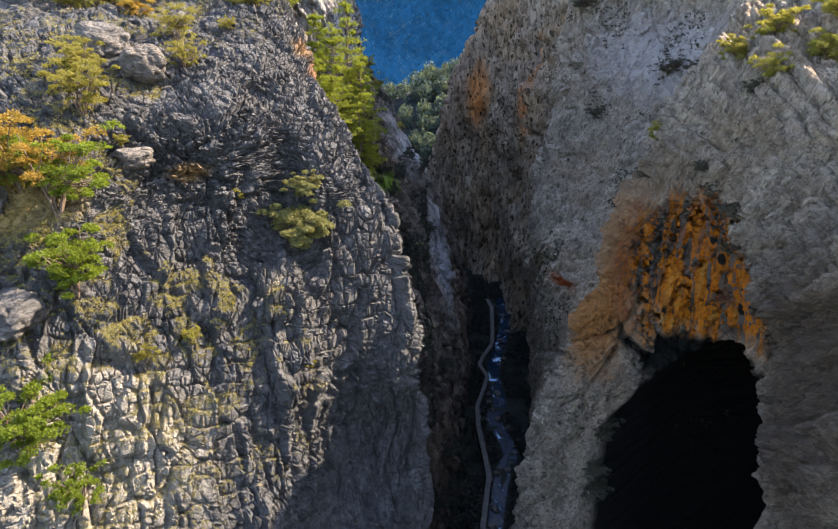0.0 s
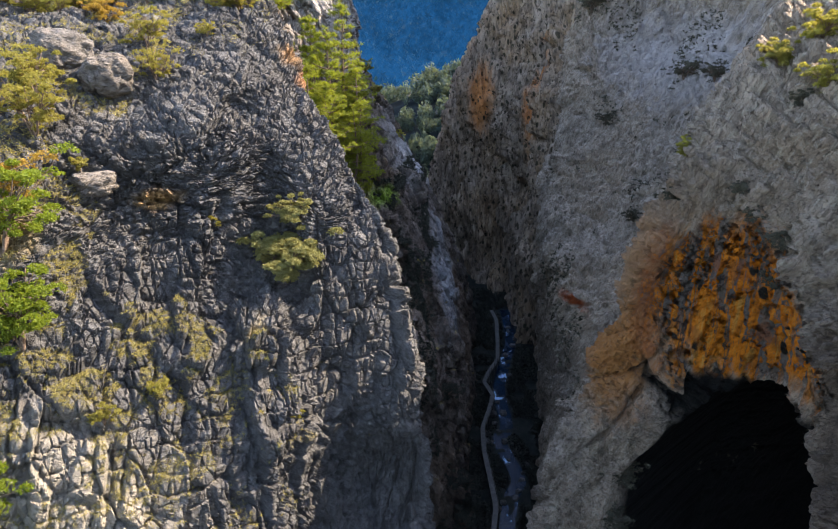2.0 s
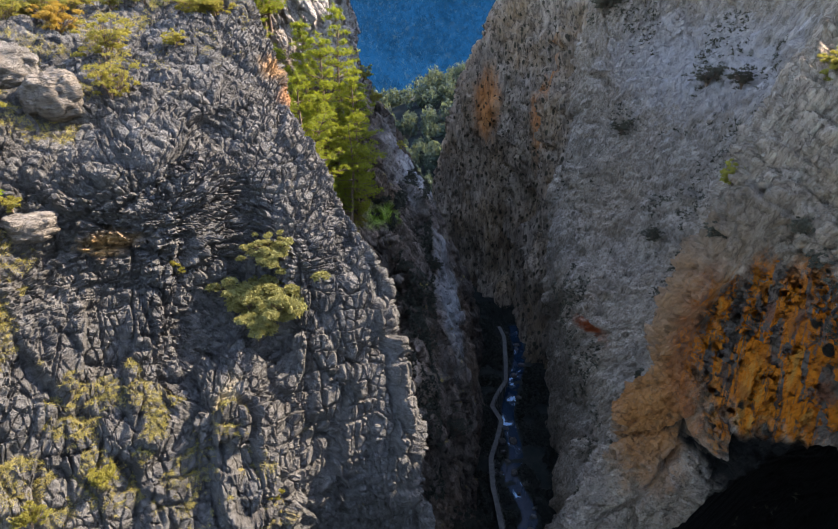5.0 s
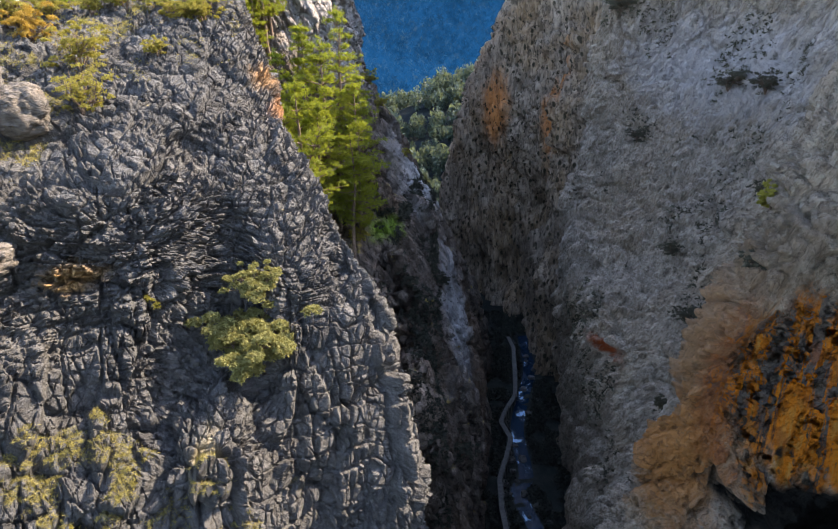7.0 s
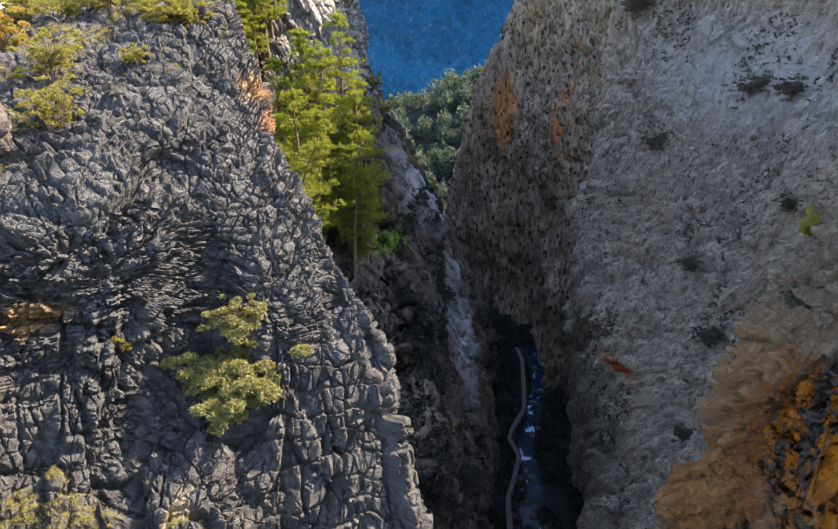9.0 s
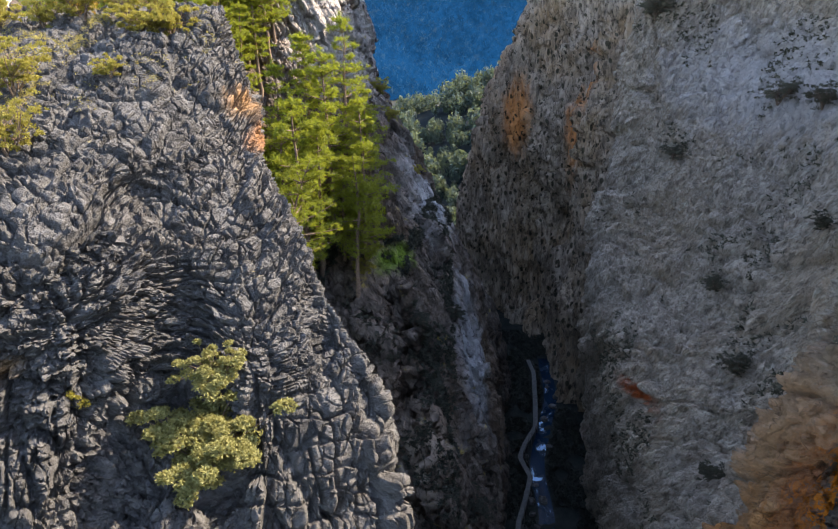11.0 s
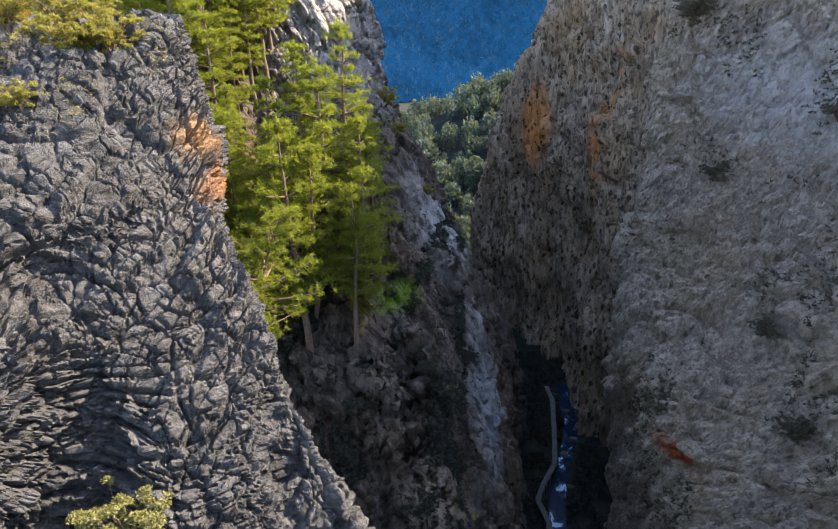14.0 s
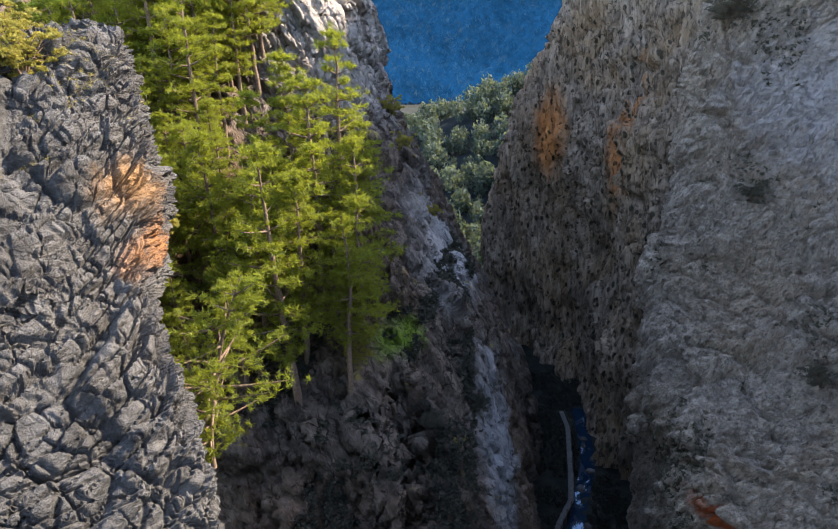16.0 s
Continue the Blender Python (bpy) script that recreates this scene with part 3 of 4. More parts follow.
far.level(45, 67, 142, 36, 166, 31, 186, 30.5, 200, 17.5, 222, 8, 236, 15, 264, 54, 300)
far.level(61, 71, 142, 40, 166, 32, 188, 32, 197, 20.5, 216, 11.5, 234, 19, 264, 56, 300)
far.level(78, 77, 142, 46, 168, 36, 188, 35, 200, 25, 217, 17.5, 230, 25, 264, 58, 300)
far.level(95, 86, 142, 55, 174, 44, 192, 42, 204, 32, 220, 26, 232, 34, 265, 62, 300)
# unseen from here up; raised so that the wall shades the ridge crest
far.level(166, 104, 142, 73, 181, 64, 198, 62, 210, 54, 226, 52, 240, 58, 270, 80, 300)
far.level(176, 144, 142, 113, 181, 110, 198, 110, 210, 110, 226, 110, 240, 110, 270, 120, 300)
far.loft(380, 340, (0.2, 0.8, 1, 1, 1, 1, 0.3), (0.6, 1, 1, 1, 1, 0.3, 0.1))
far.settle()
far.roughen(2.0, ((9, 2.6, 1.4), (3.0, 1.5, 1.2), (1.3, 0.7, 0.6)), FLUTES, 1.2, 0.32, 21)
far.raised()
far.build("cliff_far", M_FAR, "brown limestone wall with orange streaks and dark hollows", "cliff")

# ---------------------------------------------------------------- ground, from the gorge floor to the horizon
def ground_height(x, y):
    z = -0.5 + 0.015 * np.clip(y - 90, -60, 150)
    z = z + 0.04 * np.clip(y - 260, 0, 500)
    return z


gx = np.concatenate([np.linspace(-3000, -90, 24), np.linspace(-80, 90, 110), np.linspace(100, 3000, 24)])
gy = np.concatenate([np.linspace(-1500, -60, 14), np.linspace(-50, 300, 200), np.linspace(310, 4500, 40)])
GX, GY = np.meshgrid(gx, gy)
gp = np.stack([GX.ravel(), GY.ravel(), ground_height(GX, GY).ravel()], 1)
gp[:, 2] += 0.5 * fbm(gp * 0.3, 3, 77)
tagged(new("ground", mesh_from("ground", gp, grid_faces(len(gy), len(gx)), M_SOIL)), "earth of the gorge floor and valley, near-black for shade", "ground", kind="structure")

# ---------------------------------------------------------------- far hills and their woods
def hill(name, material, label, x0, x1, y0, y1, n, height):
    X, Y = np.meshgrid(np.linspace(x0, x1, n), np.linspace(y0, y1, n))
    p = np.stack([X.ravel(), Y.ravel(), height(X, Y).ravel()], 1)
    p[:, 2] += 6 * fbm(p * 0.012, 4, 5) + 1.5 * fbm(p * 0.15, 3, 6)
    tagged(new(name, mesh_from(name, p, grid_faces(n, n), material)), label, "hill", kind="structure")
    return p


def clump(rng, n, size):
    """Leafy tufts of a distant tree crown, as loose triangles in a unit crown."""
    d = rng.normal(size=(n, 3))
    d /= np.linalg.norm(d, axis=1, keepdims=True)
    c = d * rng.uniform(0.45, 1.0, (n, 1)) * np.array([0.5, 0.5, 0.5]) * (1 - 0.35 * np.clip(d[:, 2:3], 0, 1) * np.array([1, 1, 0])) + np.array([0, 0, 0.55])
    a, b = rng.normal(size=(n, 3)), rng.normal(size=(n, 3))
    v = np.stack([c + size * a * 0.6, c + size * b * 0.6, c - size * (a + b) * 0.5], 1)
    return v.reshape(-1, 3)


def woods(name, label, material, spots, heights, seed, n=90, size=0.17, kinds=5):
    rng = np.random.default_rng(seed)
    shapes = [clump(rng, n, size) for _ in range(kinds)]
    vs = []
    for i, (spot, h) in enumerate(zip(spots, heights)):
        v = shapes[i % kinds] * np.array([h * rng.uniform(0.6, 0.9), h * rng.uniform(0.6, 0.9), h])
        a = rng.uniform(0, 6.28)
        v = v @ np.array([[math.cos(a), math.sin(a), 0], [-math.sin(a), math.cos(a), 0], [0, 0, 1]])
        vs.append(v + spot)
    v = np.concatenate(vs)
    return tagged(new(name, mesh_from(name, v, np.arange(len(v)).reshape(-1, 3), material, False)), label, "trees", kind="stuff")


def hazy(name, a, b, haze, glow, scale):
    """Distance: woods seen through a great depth of lit air, whose haze is painted in as a blue glow."""
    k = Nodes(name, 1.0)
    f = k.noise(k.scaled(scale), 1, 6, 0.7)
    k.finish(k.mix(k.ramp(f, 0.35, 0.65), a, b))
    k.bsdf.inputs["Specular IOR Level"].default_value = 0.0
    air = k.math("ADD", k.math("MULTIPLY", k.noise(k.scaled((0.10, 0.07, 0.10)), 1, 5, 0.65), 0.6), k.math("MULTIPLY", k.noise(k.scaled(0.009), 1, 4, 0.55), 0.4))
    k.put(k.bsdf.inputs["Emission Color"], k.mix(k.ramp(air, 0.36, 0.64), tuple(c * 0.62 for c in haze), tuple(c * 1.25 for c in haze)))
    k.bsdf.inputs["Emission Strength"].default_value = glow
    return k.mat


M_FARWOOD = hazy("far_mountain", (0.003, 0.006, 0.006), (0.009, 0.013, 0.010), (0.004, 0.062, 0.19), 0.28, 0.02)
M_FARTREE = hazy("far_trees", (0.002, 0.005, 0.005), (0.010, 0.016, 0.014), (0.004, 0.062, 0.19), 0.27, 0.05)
# the spur's air haze is put into floor and leaf colours as blue
M_WOOD = plain_material("wood_floor", (0.006, 0.011, 0.014), (0.018, 0.026, 0.028), 0.15, 0.95, 0.5)
M_WOODLEAF = leaf_material("wood_leaves", (0.006, 0.024, 0.040), (0.06, 0.10, 0.09), (0.22, 0.27, 0.12), 0.28)
rng = np.random.default_rng(4)
near_hill = hill("hill_near", M_WOOD, "wooded spur across the valley", -160, 220, 256, 520, 130,
                 lambda X, Y: 57 - 0.31 * np.abs(X - 40) - 0.42 * np.clip(410 - Y, 0, 200) - 0.3 * np.clip(Y - 410, 0, 200))
pick = near_hill[(np.abs(near_hill[:, 0] - 5) < 75) & (near_hill[:, 1] < 430)]
pick = pick[rng.permutation(len(pick))[:460]] + rng.uniform(-1.5, 1.5, (min(460, len(pick)), 3)) * np.array([1, 1, 0.2])
woods("woods_near", "sunlit crowns of mixed trees on the far spur", M_WOODLEAF, pick, rng.uniform(6, 14, len(pick)), 5, 260, 0.085, 7)
# unseen slope behind the camera, added to cut low sky light into the gorge
hill("hill_behind", M_WOOD, "unseen wooded slope added behind to hold back low sky light", -420, 420, -480, -75, 60, lambda X, Y: np.minimum(0.4 * (-75 - Y), 70) - 4)


def mountainside(X, Y):
    return 0.26 * (Y - 620) + 0.14 * X + 15 + 14 * np.sin(X * 0.02 + Y * 0.006) - 1.1 * np.clip(-X - 0.12 * Y, 0, 900)


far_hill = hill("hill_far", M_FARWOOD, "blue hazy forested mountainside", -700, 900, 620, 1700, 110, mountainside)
far_rng = np.random.default_rng(14)
n = 5200
spots = np.stack([far_rng.uniform(-240, 330, n), 622 + 620 * far_rng.random(n) ** 1.3, np.zeros(n)], 1)
spots[:, 2] = mountainside(spots[:, 0], spots[:, 1])
spots[:, 2] += 6 * fbm(spots * np.array([0.012, 0.012, 0.012]), 4, 5) - 1.5
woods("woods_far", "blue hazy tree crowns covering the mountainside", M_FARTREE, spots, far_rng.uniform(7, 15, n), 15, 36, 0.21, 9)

# ---------------------------------------------------------------- river
def ribbon(xs_ys, n=160):
    c = catmull(np.array([(x, y, 0.0) for x, y in xs_ys]), n)
    t = np.gradient(c, axis=0)
    side = np.stack([t[:, 1], -t[:, 0]], 1) / np.linalg.norm(t[:, :2], axis=1, keepdims=True)
    return c, side


RIVER = [(10, 75), (13.8, 93), (17.2, 108), (19.4, 114), (17.0, 126), (19.2, 131), (19.2, 146), (22.5, 160), (25.4, 172), (26, 190)]
PATH = [(11, 88), (13.7, 103), (13.4, 111.4), (13.0, 119), (13.4, 127), (15.5, 134), (17.0, 140), (15.5, 146), (17.0, 150.5), (20.0, 157), (20.9, 165), (22.2, 180), (21.4, 187)]


def strip(name, course, half, z_of, material, cols=9, n=220):
    c, side = ribbon(course, n)
    w = np.linspace(-half, half, cols)
    p = np.zeros((n, cols, 3))
    p[:, :, :2] = c[:, None, :2] + side[:, None, :] * w[None, :, None]
    p[:, :, 2] = z_of(p[:, :, 0], p[:, :, 1])
    return new(name, mesh_from(name, p.reshape(-1, 3), grid_faces(n, cols)[:, ::-1], material))


kw = Nodes("river_water", 0.12)
foam = kw.noise(kw.scaled((0.40, 0.22, 0.4)), 1, 6, 0.6, 0.5)
kw.put(kw.bsdf.inputs["Roughness"], kw.ramp(foam, 0.5, 0.62, 0.08, 0.8))
M_WATER = kw.finish(kw.mix(kw.ramp(foam, 0.59, 0.65), (0.004, 0.020, 0.045), (0.42, 0.66, 0.90)), kw.noise(kw.scaled(1.5), 1, 5), 0.6, 0.15)
tagged(strip("river", RIVER, 1.45, lambda x, y: ground_height(x, y) + 0.35, M_WATER), "narrow blue mountain river with white rapids", "river", kind="structure")
M_DECK = plain_material("walkway_deck", (0.07, 0.068, 0.066), (0.13, 0.125, 0.12), 1.5, 0.85, 0.03)


def walkway():
    """A raised boardwalk on posts, with a handrail on the river side."""
    root = tagged(new("walkway"), "pale timber walkway on posts beside the river", "walkway", kind="structure")
    c, side = ribbon([(a + (c - a) * f, b + (d - b) * f) for (a, b), (c, d) in zip(PATH, PATH[1:]) for f in (0.08, 0.5, 0.92)], 300)
    z = np.full(len(c), 3.0)
    prof = np.array([(-0.5, 0.0), (0.5, 0.0), (0.5, -0.16), (-0.5, -0.16)])
    v = np.zeros((len(c), 5, 3))
    for i, (o, dz) in enumerate((*prof, prof[0])):
        v[:, i, :2] = c[:, :2] + side * o
        v[:, i, 2] = z + dz
    part("deck", mesh_from("deck", v.reshape(-1, 3), grid_faces(len(c), 5)[:, ::-1], M_DECK, False), root)
    rail = c.copy()
    rail[:, :2] += side * 0.46
    rail[:, 2] = 4.0
    v, f = tube(rail, np.full(len(rail), 0.035), 5)
    part("handrail", mesh_from("handrail", v, f, M_DECK), root)
    for i in range(4, len(c) - 2, 7):
        p = np.array([c[i, 0] + side[i, 0] * 0.46, c[i, 1] + side[i, 1] * 0.46])
        v, f = tube([(p[0], p[1], -2.0), (p[0], p[1], 2.0), (p[0], p[1], 4.0)], [0.07, 0.07, 0.05], 5)
        part("post", mesh_from("post", v, f, M_DECK), root)
    return root


walkway()

# ---------------------------------------------------------------- trees and shrubs
def tufts(rng, centres, per, length, width):
    """Sprays of narrow leaves round each centre, as triangles."""
    c = np.repeat(centres, per, 0)
    d = rng.normal(size=(len(c), 3))
    d[:, 2] = d[:, 2] * 0.7 + 0.25
    d /= np.linalg.norm(d, axis=1, keepdims=True)
    w = np.cross(d, rng.normal(size=(len(c), 3)))
    w /= np.linalg.norm(w, axis=1, keepdims=True) + 1e-9
    le = length * rng.uniform(0.6, 1.2, (len(c), 1))
    c = c + rng.normal(size=c.shape) * length * 0.2
    return np.stack([c - w * width, c + w * width, c + d * le], 1).reshape(-1, 3)


def pine(seed, height=13.0, spread=3.3, bare=0.22, lean=0.0):
    rng = np.random.default_rng(seed)
    root = new("pine_tree")
    zs = np.linspace(-0.8, height, 14)
    wob = np.cumsum(rng.normal(size=(14, 2)) * 0.07, 0)
    stem = np.stack([wob[:, 0] + lean * (zs / height) ** 2, wob[:, 1], zs], 1)
    at = lambda h: np.array([np.interp(h, zs, stem[:, i]) for i in range(3)])
    pieces = [tube(stem, 0.20 * (1 - np.clip(zs / height, 0, 1)) ** 0.8 * height / 13 + 0.02, 7)]
    centres, h = [], bare * height
    while h < height - 0.3:
        f = (h - bare * height) / (height * (1 - bare))
        reach = spread * (1 - f) ** 0.75 * (0.55 + 0.45 * min(1, f * 5)) + 0.25
        turn = rng.uniform(0, 6.28)
        for b in range(rng.integers(4, 7)):
            if rng.random() < 0.14:
                continue
            a = turn + b * 6.28 / 5 + rng.normal() * 0.3
            L = reach * rng.uniform(0.5, 1.2)
            rise = rng.uniform(-0.16, 0.16) + 0.45 * f
            out = np.array([math.cos(a), math.sin(a), 0.0])
            pts = [at(h) + out * L * s + np.array([0, 0, L * (rise * s + 0.10 * s * s)]) for s in (0, 0.35, 0.7, 1.0)]
            pieces.append(tube(pts, np.array([0.05, 0.04, 0.025, 0.012]) * (0.6 + 0.4 * L), 4))
            for s in ((0.95,) if L < 1.1 else (0.5, 0.95) if L < 2.2 else (0.42, 0.7, 0.98)):
                q = at(h) + out * L * s + np.array([0, 0, L * (rise * s + 0.10 * s * s) + 0.1])
                wide = (0.30 + 0.13 * L) * rng.uniform(0.75, 1.25)
                centres += [q + d * np.array([wide, wide, 0.30 * wide]) for d in rng.normal(size=(rng.integers(5, 8), 3)) * 0.6]
        h += rng.uniform(0.6, 1.1)
    centres += [at(height) + rng.normal(size=3) * 0.12 - np.array([0, 0, 0.14 * i]) for i in range(9)]
    v, f = joined(pieces)
    part("trunk", mesh_from("trunk", v, f, M_BARK), root)
    v = tufts(rng, np.array(centres), 20, 0.32, 0.027)
    part("crown", mesh_from("crown", v, np.arange(len(v)).reshape(-1, 3), M_PINE, False), root)
    return tagged(root, "green pine with a slender trunk on the slope", "tree", "pines on the slope")


def shrub(name, seed, size, material, label, leaves=1.0, flat=0.75, stems=6):
    """A bush or small broad tree: forked stems and leafy masses with gaps between them."""
    rng = np.random.default_rng(seed)
    root = new(name)
    pieces, centres = [], []
    for i in range(stems):
        a, out = i * 6.28 / stems + rng.normal() * 0.3, rng.uniform(0.15, 0.42) * size
        end = np.array([math.cos(a) * out, math.sin(a) * out, size * flat * rng.uniform(0.45, 0.85)])
        mid = end * np.array([0.35, 0.35, 0.5]) + rng.normal(size=3) * 0.04 * size
        pieces.append(tube([(0, 0, -0.08 * size), mid * 0.5, mid, end], np.array([0.020, 0.016, 0.011, 0.005]) * size, 5))
        for j in range(9):
            lump = end * rng.uniform(0.45, 1.1) + rng.normal(size=3) * np.array([0.15, 0.15, 0.10]) * size
            pieces.append(tube([mid, (mid + lump) / 2 + rng.normal(size=3) * 0.02 * size, lump], np.array([0.007, 0.005, 0.003]) * size, 4))
            r = size * rng.uniform(0.06, 0.135)
            d = rng.normal(size=(int(44 * leaves * min(1.0, 0.3 + size / 8)), 3))
            d /= np.linalg.norm(d, axis=1, keepdims=True)
            d[:, 2] = np.abs(d[:, 2]) - 0.35
            centres.append(lump + d * r * rng.uniform(0.5, 1.0, (len(d), 1)) * np.array([1, 1, 0.75]))
    v, f = joined(pieces)
    part("stem", mesh_from("stem", v, f, M_BARK), root)
    v = tufts(rng, np.concatenate(centres), 5, 0.11 + 0.011 * size, 0.03 + 0.004 * size)
    part("foliage", mesh_from("foliage", v, np.arange(len(v)).reshape(-1, 3), material, False), root)
    return tagged(root, label, "bush")


def standing(x, y, z, size=1.0, turn=0.0, tilt=0.0):
    return Matrix.Translation((x, y, z)) @ pose(0, 0, 0, tilt, 0, turn) @ Matrix.Diagonal((size, size, size, 1))


# pines in the gully and up the slope behind the buttress
rng = np.random.default_rng(12)
models = [pine(s, 14.5, sp * 0.88, ba) for s, sp, ba in ((1, 3.3, 0.2), (2, 2.9, 0.28), (3, 3.7, 0.16), (4, 2.6, 0.3), (5, 3.3, 0.35))]
field = ridge.p[(ridge.p[:, 2] > 54) & (ridge.p[:, 2] < 90) & (ridge.p[:, 1] < 168)]
taken, count = [], 0
for i in rng.permutation(len(field)):
    x, y, z = field[i]
    edge = -8.6 - 0.20 * max(0, y - 124)
    if x > edge or x < -62 or y < 104 or (y > 127 and x > -29):
        continue
    if any((x - a) ** 2 + (y - b) ** 2 < 14.5 for a, b in taken):
        continue
    taken.append((x, y))
    size = rng.uniform(0.85, 1.4)
    spot = standing(x, y, z - 0.3, size, rng.uniform(0, 360), rng.normal() * 2)
    if count < len(models):
        models[count].matrix_basis = spot
    else:
        copy_thing(models[count % len(models)], spot)
    count += 1
    if count >= 120:
        break

# the pine that leans out of the gully beside the buttress
lone = pine(31, 11.0, 5.2, 0.10, 3.0)
tagged(lone, "crooked pine with bare grey limbs beside the buttress", "tree")
lone.matrix_basis = standing(-12.6, 84.4, 68.0, 1.0, 0)

# shrubs on the left buttress
M_GOLD = leaf_material("autumn_leaves", (0.20, 0.135, 0.03), (0.40, 0.27, 0.06), (0.60, 0.40, 0.06), 0.42)
M_CREST = leaf_material("crest_leaves", (0.17, 0.17, 0.035), (0.33, 0.30, 0.07), (0.55, 0.50, 0.08), 0.45)
M_GREEN = leaf_material("bright_leaves", (0.10, 0.15, 0.015), (0.17, 0.22, 0.03), (0.32, 0.40, 0.03), 0.45)
M_OLIVE = leaf_material("olive_leaves", (0.13, 0.135, 0.045), (0.29, 0.275, 0.11), (0.34, 0.32, 0.10), 0.30)
# darker copy of the dark leaves, with the gorge's shade in its colour
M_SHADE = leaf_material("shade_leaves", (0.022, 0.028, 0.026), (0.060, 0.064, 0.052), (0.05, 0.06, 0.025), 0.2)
M_DARKLEAF = leaf_material("dark_leaves", (0.055, 0.055, 0.040), (0.14, 0.13, 0.095), (0.09, 0.09, 0.04), 0.25)


def plant(ob, where, x, y, z, turn=0.0, size=1.0, sink=0.15):
    q = where.snap(x, y, z)
    ob.matrix_basis = standing(q.x, q.y, q.z - sink, size, turn)
    return ob


oak = shrub("holm_oak", 41, 6.2, M_OLIVE, "broad olive-green oak bush rooted in the rock face", 3.0, 0.72, 11)
oak.matrix_basis = standing(*(left.front(-11.9, 65.3) + Vector((0, -0.3, -0.2))))
oak = shrub("holm_oak", 42, 4.0, M_OLIVE, "small sparse olive-green oak in a rock cleft", 1.4, 0.6, 7)
oak.matrix_basis = standing(*(left.front(-12.1, 70.2) + Vector((0, -0.3, -0.3))))
plant(shrub("autumn_tree", 43, 9.0, M_GOLD, "broad tree with golden autumn leaves on the ledge", 1.5, 0.62, 9), left, -32.8, 52, 74.5)
plant(shrub("autumn_tree", 53, 8.0, M_GOLD, "golden-leaved tree at the edge of the terrace", 1.3, 0.7, 8), left, -37.5, 53, 76)
plant(shrub("pine_sapling", 44, 8.0, M_GREEN, "bright green young tree on the grassy ledge", 1.4, 1.1, 7), left, -30, 51, 72.5)
plant(shrub("shrub", 45, 5.6, M_BUSH, "grey-green shrub between the boulders", 1.0, 0.9, 6), left, -30.5, 60, 79)
plant(shrub("shrub", 46, 5.4, M_BUSH, "grey-green shrub above the rock step", 0.9, 0.9, 6), left, -32, 64, 82)
plant(shrub("shrub", 47, 4.8, M_BUSH, "yellowish shrub on the rocky slope", 0.8, 1.0, 5), left, -27, 77, 84.8)
plant(shrub("shrub", 48, 4.6, M_BUSH, "pale dry shrub on the rocky slope", 0.5, 1.0, 5), left, -24.6, 71.5, 81.3)
plant(shrub("green_shrub", 49, 6.8, M_GREEN, "dense bright green shrub on the lower ledge", 1.5, 0.9, 7), left, -26.5, 47.5, 67)
plant(shrub("green_shrub", 50, 7.0, M_GREEN, "vivid green tree at the foot of the slope", 1.6, 0.95, 7), left, -29.6, 40.5, 57)
plant(shrub("green_shrub", 51, 4.2, M_GREEN, "small upright green shrub on the cliff", 1.0, 1.3, 5), left, -24.3, 39.5, 53)
for i, (x, y, z, s) in enumerate(((-27.4, 59, 76.6, 1.3), (-18.1, 62.9, 70.4, 1.2), (-11.4, 56.6, 54.5, 1.6), (-22.9, 47, 60.7, 1.5), (-20, 51, 61, 1.6),
                                  (-22, 80, 86, 1.5), (-35, 88, 89, 2.6), (-31, 88, 89, 2.8), (-28, 89, 89.5, 3.4), (-25, 90, 90, 3.2), (-22.5, 89, 90, 2.8),
                                  (-37, 80, 87, 2.4), (-41, 82, 88, 3.0), (-15, 89, 79.5, 1.6))):
    plant(shrub("shrub", 60 + i, s * 1.25, M_BUSH, "low yellow-green shrub on the limestone", 0.7, 0.85, 5), left, x, y, z)
for i, (x, y, z, s) in enumerate(((-40, 84, 88.3, 4.5), (-45, 83, 88.3, 5.5), (-50, 82, 88, 5.5), (-36, 90, 89.8, 3.6), (-30, 92, 90, 3.8), (-55, 80, 88, 5.5), (-37, 85.5, 88.6, 4.6), (-33, 81, 87.6, 4.2), (-20.2, 87, 88.6, 3.6), (-22.2, 86.2, 88.6, 3.2))):
    plant(shrub("autumn_bush", 80 + i, s, M_GOLD if i % 3 == 1 else M_BUSH, "golden bush on the crest of the buttress" if i % 3 == 1 else "yellow-green bush on the crest of the buttress", 1.0, 0.7, 7), left, x, y, z)
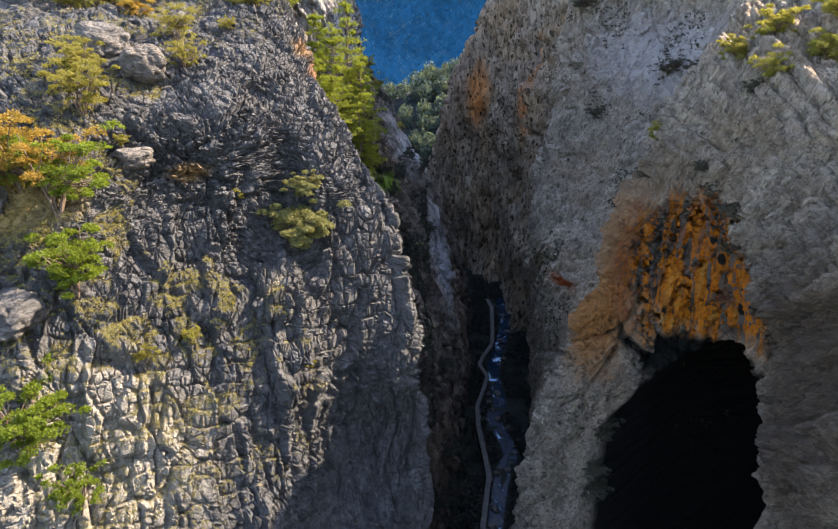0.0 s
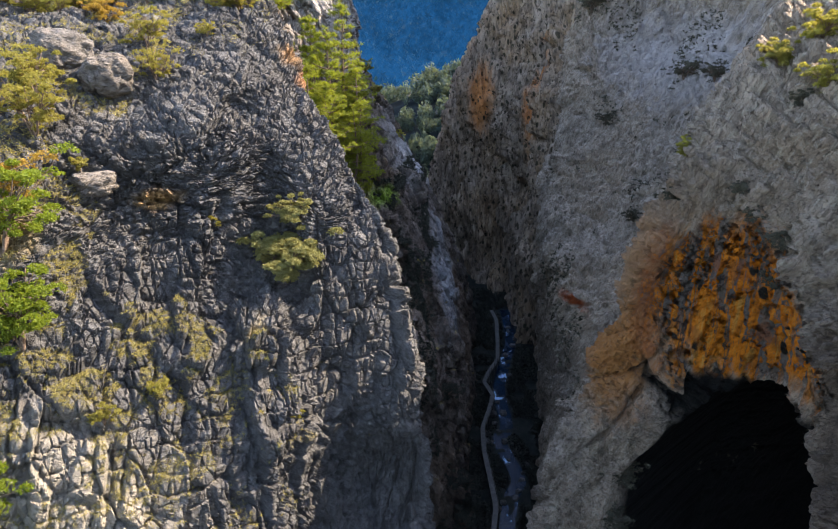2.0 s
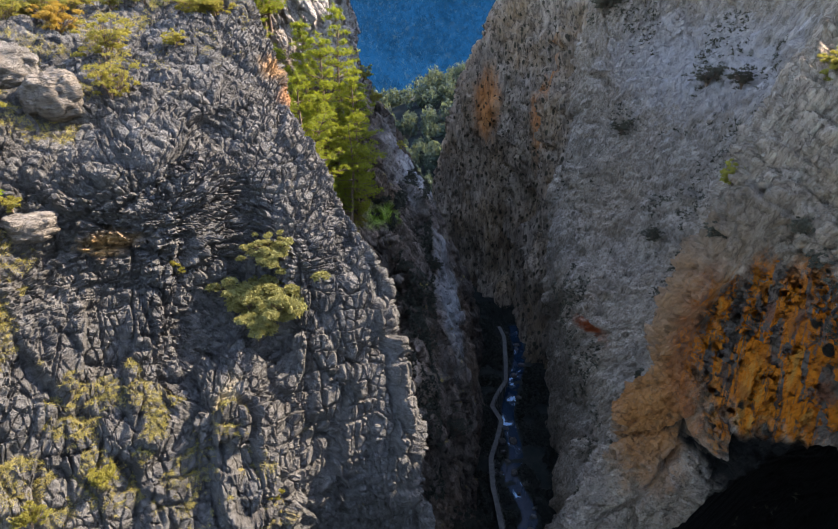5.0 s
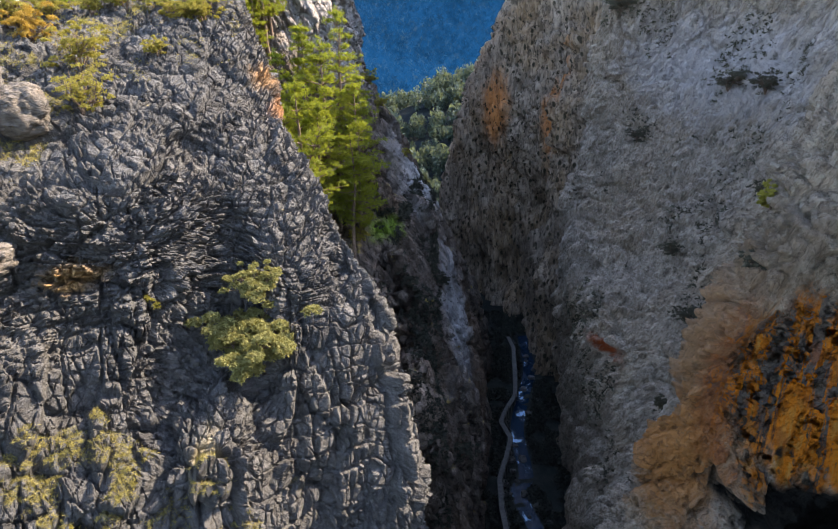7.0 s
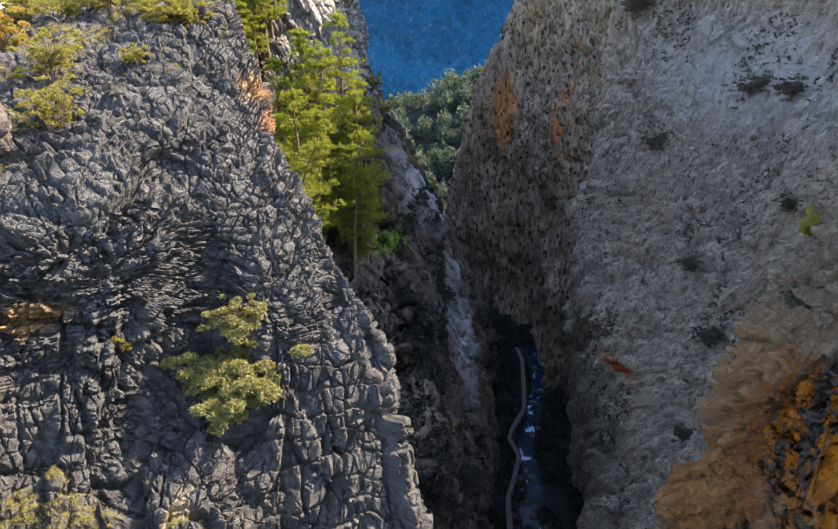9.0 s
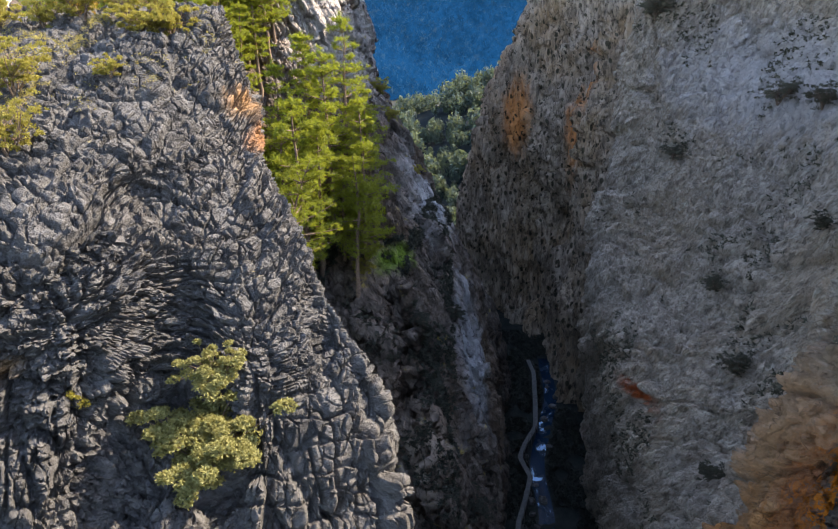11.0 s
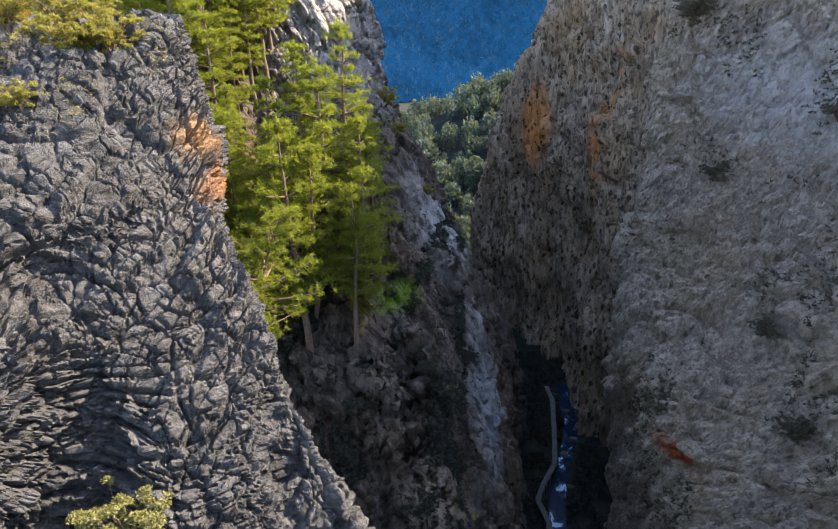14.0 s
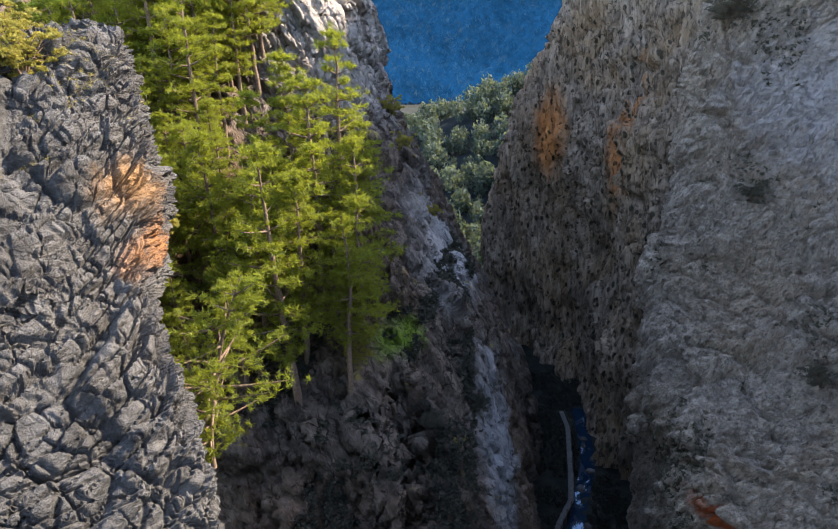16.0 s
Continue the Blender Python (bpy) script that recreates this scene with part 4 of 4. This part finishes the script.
# shrubs on the right wall
for i, (x, y, z, s, mt, lb) in enumerate((
        (33, 61, 81.5, 4.6, M_CREST, "airy yellow-green tree on the cliff edge"), (36, 60, 83, 5.4, M_CREST, "sunlit yellow-green tree on the cliff edge"),
        (31.5, 68, 83, 4.0, M_BUSH, "grey-green shrub on the cliff edge"), (34.5, 67, 85, 5.0, M_CREST, "sunlit dry-leaved shrub on the cliff edge"),
        (38.5, 62, 86, 5.6, M_CREST, "sunlit yellow-green tree on the cliff edge"), (31.0, 62, 80.5, 2.6, M_DARKLEAF, "dark shrub on the cliff edge"),
        (25.2, 69.5, 75.2, 2.4, M_CREST, "yellow shrub clinging to the wall"), (24.0, 66.5, 71, 2.4, M_DARKLEAF, "dark shrub in a hollow of the wall"),
        (28.0, 60, 71.5, 2.2, M_DARKLEAF, "dark shrub above the cave"), (29.5, 57.5, 70.0, 3.6, M_DARKLEAF, "dark bushy growth above the cave"),
        (31, 57.5, 66.5, 3.2, M_DARKLEAF, "dark bushy growth beside the dripstone"), (27.0, 62.0, 73.5, 2.0, M_DARKLEAF, "dark shrub above the cave"),
        (22.0, 66, 40, 4.5, M_DARKLEAF, "dark bush at the cave mouth"), (21, 65, 35, 5.0, M_DARKLEAF, "dark bush at the cave mouth"), (24, 63, 31, 5.5, M_DARKLEAF, "dark bush at the cave mouth"),
        (38.1, 142, 67, 4.5, M_DARKLEAF, "dark shrub on the grey wall"), (35.5, 117, 56, 4.0, M_DARKLEAF, "dark shrub on the grey wall"),
        (46.3, 133.6, 77.5, 6.5, M_DARKLEAF, "dark thicket on the upper slope"), (48.2, 129.6, 80, 6.0, M_DARKLEAF, "dark thicket on the upper slope"),
        (34.8, 154.6, 87.5, 7.0, M_DARKLEAF, "dark thicket at the wall's shoulder"), (37, 156, 88.5, 7.0, M_DARKLEAF, "dark thicket at the wall's shoulder"),
        (33.5, 103.7, 50.5, 4.0, M_DARKLEAF, "dark shrub on the grey wall"), (29.5, 80.4, 59.5, 4.5, M_DARKLEAF, "dark shrub beside the cave pillar"),
        (27.6, 93, 42, 4.0, M_DARKLEAF, "dark shrub low on the grey wall"), (41, 112, 66, 3.5, M_DARKLEAF, "dark shrub on the grey wall"))):
    plant(shrub("shrub", 90 + i, s * 0.9, mt, lb, 0.6 if mt is M_DARKLEAF else 1.3, 0.62 if mt is M_DARKLEAF else 0.75, 8), right, x, y, z)
# growth on the ridge and in the gorge
for i, (x, y, z, s) in enumerate(((-13, 118, 59, 2.6), (-6, 112, 60, 3), (-1, 112, 52, 3.2), (3, 120, 48, 3), (-7, 108, 47, 2.5), (-3, 104, 38, 3.5), (4, 104, 26, 5),
                                  (5, 98, 12, 6), (8, 104, 6, 6), (9, 96, 3, 6), (11, 90, 2, 5), (6, 90, 8, 5), (-9, 158, 70, 4), (-13, 170, 74, 5), (-4, 146, 64, 2.5))):
    # below 60 m the leaves take the tone darkened for shade
    plant(shrub("shrub", 120 + i, s, M_SHADE if z < 60 else M_BUSH, "shrub on the shaded rock, its leaves toned dark for shade" if z < 60 else "green shrub on the ridge", 1.0, 0.7, 6), ridge, x, y, z)

# ---------------------------------------------------------------- loose boulders
M_BOULDER = rock_material("boulder_rock", (0.18, 0.173, 0.168), (0.085, 0.082, 0.080), (0.22, 0.17, 0.12), 0.4, seams=0.3)


M_WET = rock_material("wet_rock", (0.14, 0.14, 0.14), (0.05, 0.05, 0.05), (0.12, 0.10, 0.08), 0.3)


def boulder(seed, sx, sy, sz, label, fine=5, material=M_BOULDER):
    bm = bmesh.new()
    bmesh.ops.create_icosphere(bm, subdivisions=fine, radius=1.0)
    p = np.array([v.co[:] for v in bm.verts])
    p = np.sign(p) * np.abs(p) ** 0.72
    d1, d2, who, slant = cells(p * 1.1 + seed * 7.3, seed)
    p = p * (1 + 0.16 * (who - 0.5) * smooth(0, 0.1, d2 - d1) - 0.07 * (1 - smooth(0, 0.12, d2 - d1)) + 0.15 * fbm(p * 1.6 + seed, 5, seed, 0.6))[:, None]
    for v, q in zip(bm.verts, p * np.array([sx, sy, sz]) / 2):
        v.co = q
    me = bpy.data.meshes.new("boulder")
    bm.to_mesh(me), bm.free()
    me.polygons.foreach_set("use_smooth", [True] * len(me.polygons))
    me.materials.append(material)
    return tagged(new("boulder", me), label, "boulder")


for i, (x, y, z, sx, sy, sz, turn, lb) in enumerate((
        (-28.2, 68.8, 82.6, 4.2, 3.6, 3.4, 20, "big squared limestone boulder on the slope"),
        (-32.5, 70.5, 84.4, 4.6, 4.2, 3.6, 50, "big limestone boulder beside a hollow"),
        (-35.5, 49.5, 74.0, 3.6, 3.4, 2.6, 10, "rounded grey boulder on the grassy ledge"),
        (-30.5, 45.0, 66.0, 4.4, 3.6, 3.4, 70, "pale grey block below the ledge"),
        (-26.0, 59.5, 75.4, 3.4, 2.6, 2.0, 35, "smooth boulder under the rock step"))):
    plant(boulder(200 + i, sx, sy, sz, lb), left, x, y, z, turn, 1.0, -0.12 * sz)
darkened = [boulder(220 + i, 2.2, 1.7, 1.4, "grey boulder in the river bed", 3, M_WET) for i in range(3)]
rng = np.random.default_rng(8)
cr, sr = ribbon(RIVER, 60)
for i in range(34):
    k = int(rng.integers(8, 58))
    x, y = cr[k, :2] + sr[k] * rng.uniform(-3.4, 3.4)
    m = standing(x, y, float(ground_height(x, y)) + 0.35, rng.uniform(0.5, 1.3), rng.uniform(0, 360))
    if i < 3:
        darkened[i].matrix_basis = m
    else:
        copy_thing(darkened[i % 3], m)

# ---------------------------------------------------------------- dry grass on the ledges
M_GRASS = leaf_material("dry_grass", (0.27, 0.24, 0.075), (0.42, 0.37, 0.14), (0.45, 0.39, 0.10), 0.40)


def grass_on(name, slope, mask, count, seed, label, blade=0.40, width=0.018, material=M_GRASS, what="grass"):
    rng = np.random.default_rng(seed)
    spots = slope.p[mask]
    spots = spots[rng.integers(0, len(spots), count)] + rng.normal(size=(count, 3)) * 0.06
    v = tufts(rng, spots, 10, blade, width)
    tagged(new(name, mesh_from(name, v, np.arange(len(v)).reshape(-1, 3), material, False)), label, what, kind="stuff")


nz = left.normals()[:, 2]
patchy = fbm(left.p * 0.45, 3, 33)
apron = (nz > 0.45) & (left.p[:, 2] > 46) & (left.p[:, 2] < 72) & (left.p[:, 1] < 57) & (left.p[:, 0] < -10) & (left.p[:, 0] > -45) & (patchy > 0.03)
grass_on("grass_apron", left, apron, 10000, 1, "dry golden grass tufts on the sunlit ledges", 0.28, 0.013)
terrace = (nz > 0.4) & (left.p[:, 2] > 70) & (left.p[:, 0] < -26) & (left.p[:, 0] > -60) & (patchy > 0.0)
grass_on("grass_terrace", left, terrace, 5000, 2, "yellow autumn grass on the upper terrace")
brow = (nz > 0.5) & (left.p[:, 2] > 84) & (left.p[:, 0] > -34) & (left.p[:, 0] < -17) & (patchy > 0.25)
grass_on("grass_brow", left, brow, 700, 3, "sparse yellow grass along the buttress top", 0.26, 0.010)

# low dark scrub on the shaded walls
patchy = fbm(right.p * 0.16, 3, 35)
thorny = (patchy > 0.52) & (right.p[:, 1] > 78) & (right.p[:, 1] < 158) & (right.p[:, 2] > 28) & (right.p[:, 2] < 90)
grass_on("scrub_right", right, thorny, 2200, 5, "low dark scrub scattered over the grey wall", 0.5, 0.10, M_DARKLEAF, "scrub")
patchy = fbm(ridge.p * 0.16, 3, 36)
thorny = (patchy > 0.12) & (ridge.p[:, 1] > 92) & (ridge.p[:, 1] < 150) & (ridge.p[:, 2] > 2) & (ridge.p[:, 2] < 60) & (ridge.p[:, 0] > -20) & (ridge.p[:, 0] < 4 - 0.05 * ridge.p[:, 2])
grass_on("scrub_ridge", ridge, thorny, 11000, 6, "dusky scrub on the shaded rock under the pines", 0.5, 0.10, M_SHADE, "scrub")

# dark tufts added as gorge-floor shade, clear of the river and the walkway
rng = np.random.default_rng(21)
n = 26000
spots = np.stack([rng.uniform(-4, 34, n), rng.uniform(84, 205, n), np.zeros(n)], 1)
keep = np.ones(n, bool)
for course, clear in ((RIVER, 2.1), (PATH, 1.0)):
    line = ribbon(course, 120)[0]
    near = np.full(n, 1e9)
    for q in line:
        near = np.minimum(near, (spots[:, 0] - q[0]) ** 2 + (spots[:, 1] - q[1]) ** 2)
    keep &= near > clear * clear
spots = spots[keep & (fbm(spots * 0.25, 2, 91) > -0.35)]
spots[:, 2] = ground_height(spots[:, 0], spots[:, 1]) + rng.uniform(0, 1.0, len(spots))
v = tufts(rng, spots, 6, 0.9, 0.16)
tagged(new("undergrowth", mesh_from("undergrowth", v, np.arange(len(v)).reshape(-1, 3), M_SHADE, False)), "dark tufts added as shade along the gorge floor", "scrub", kind="stuff")
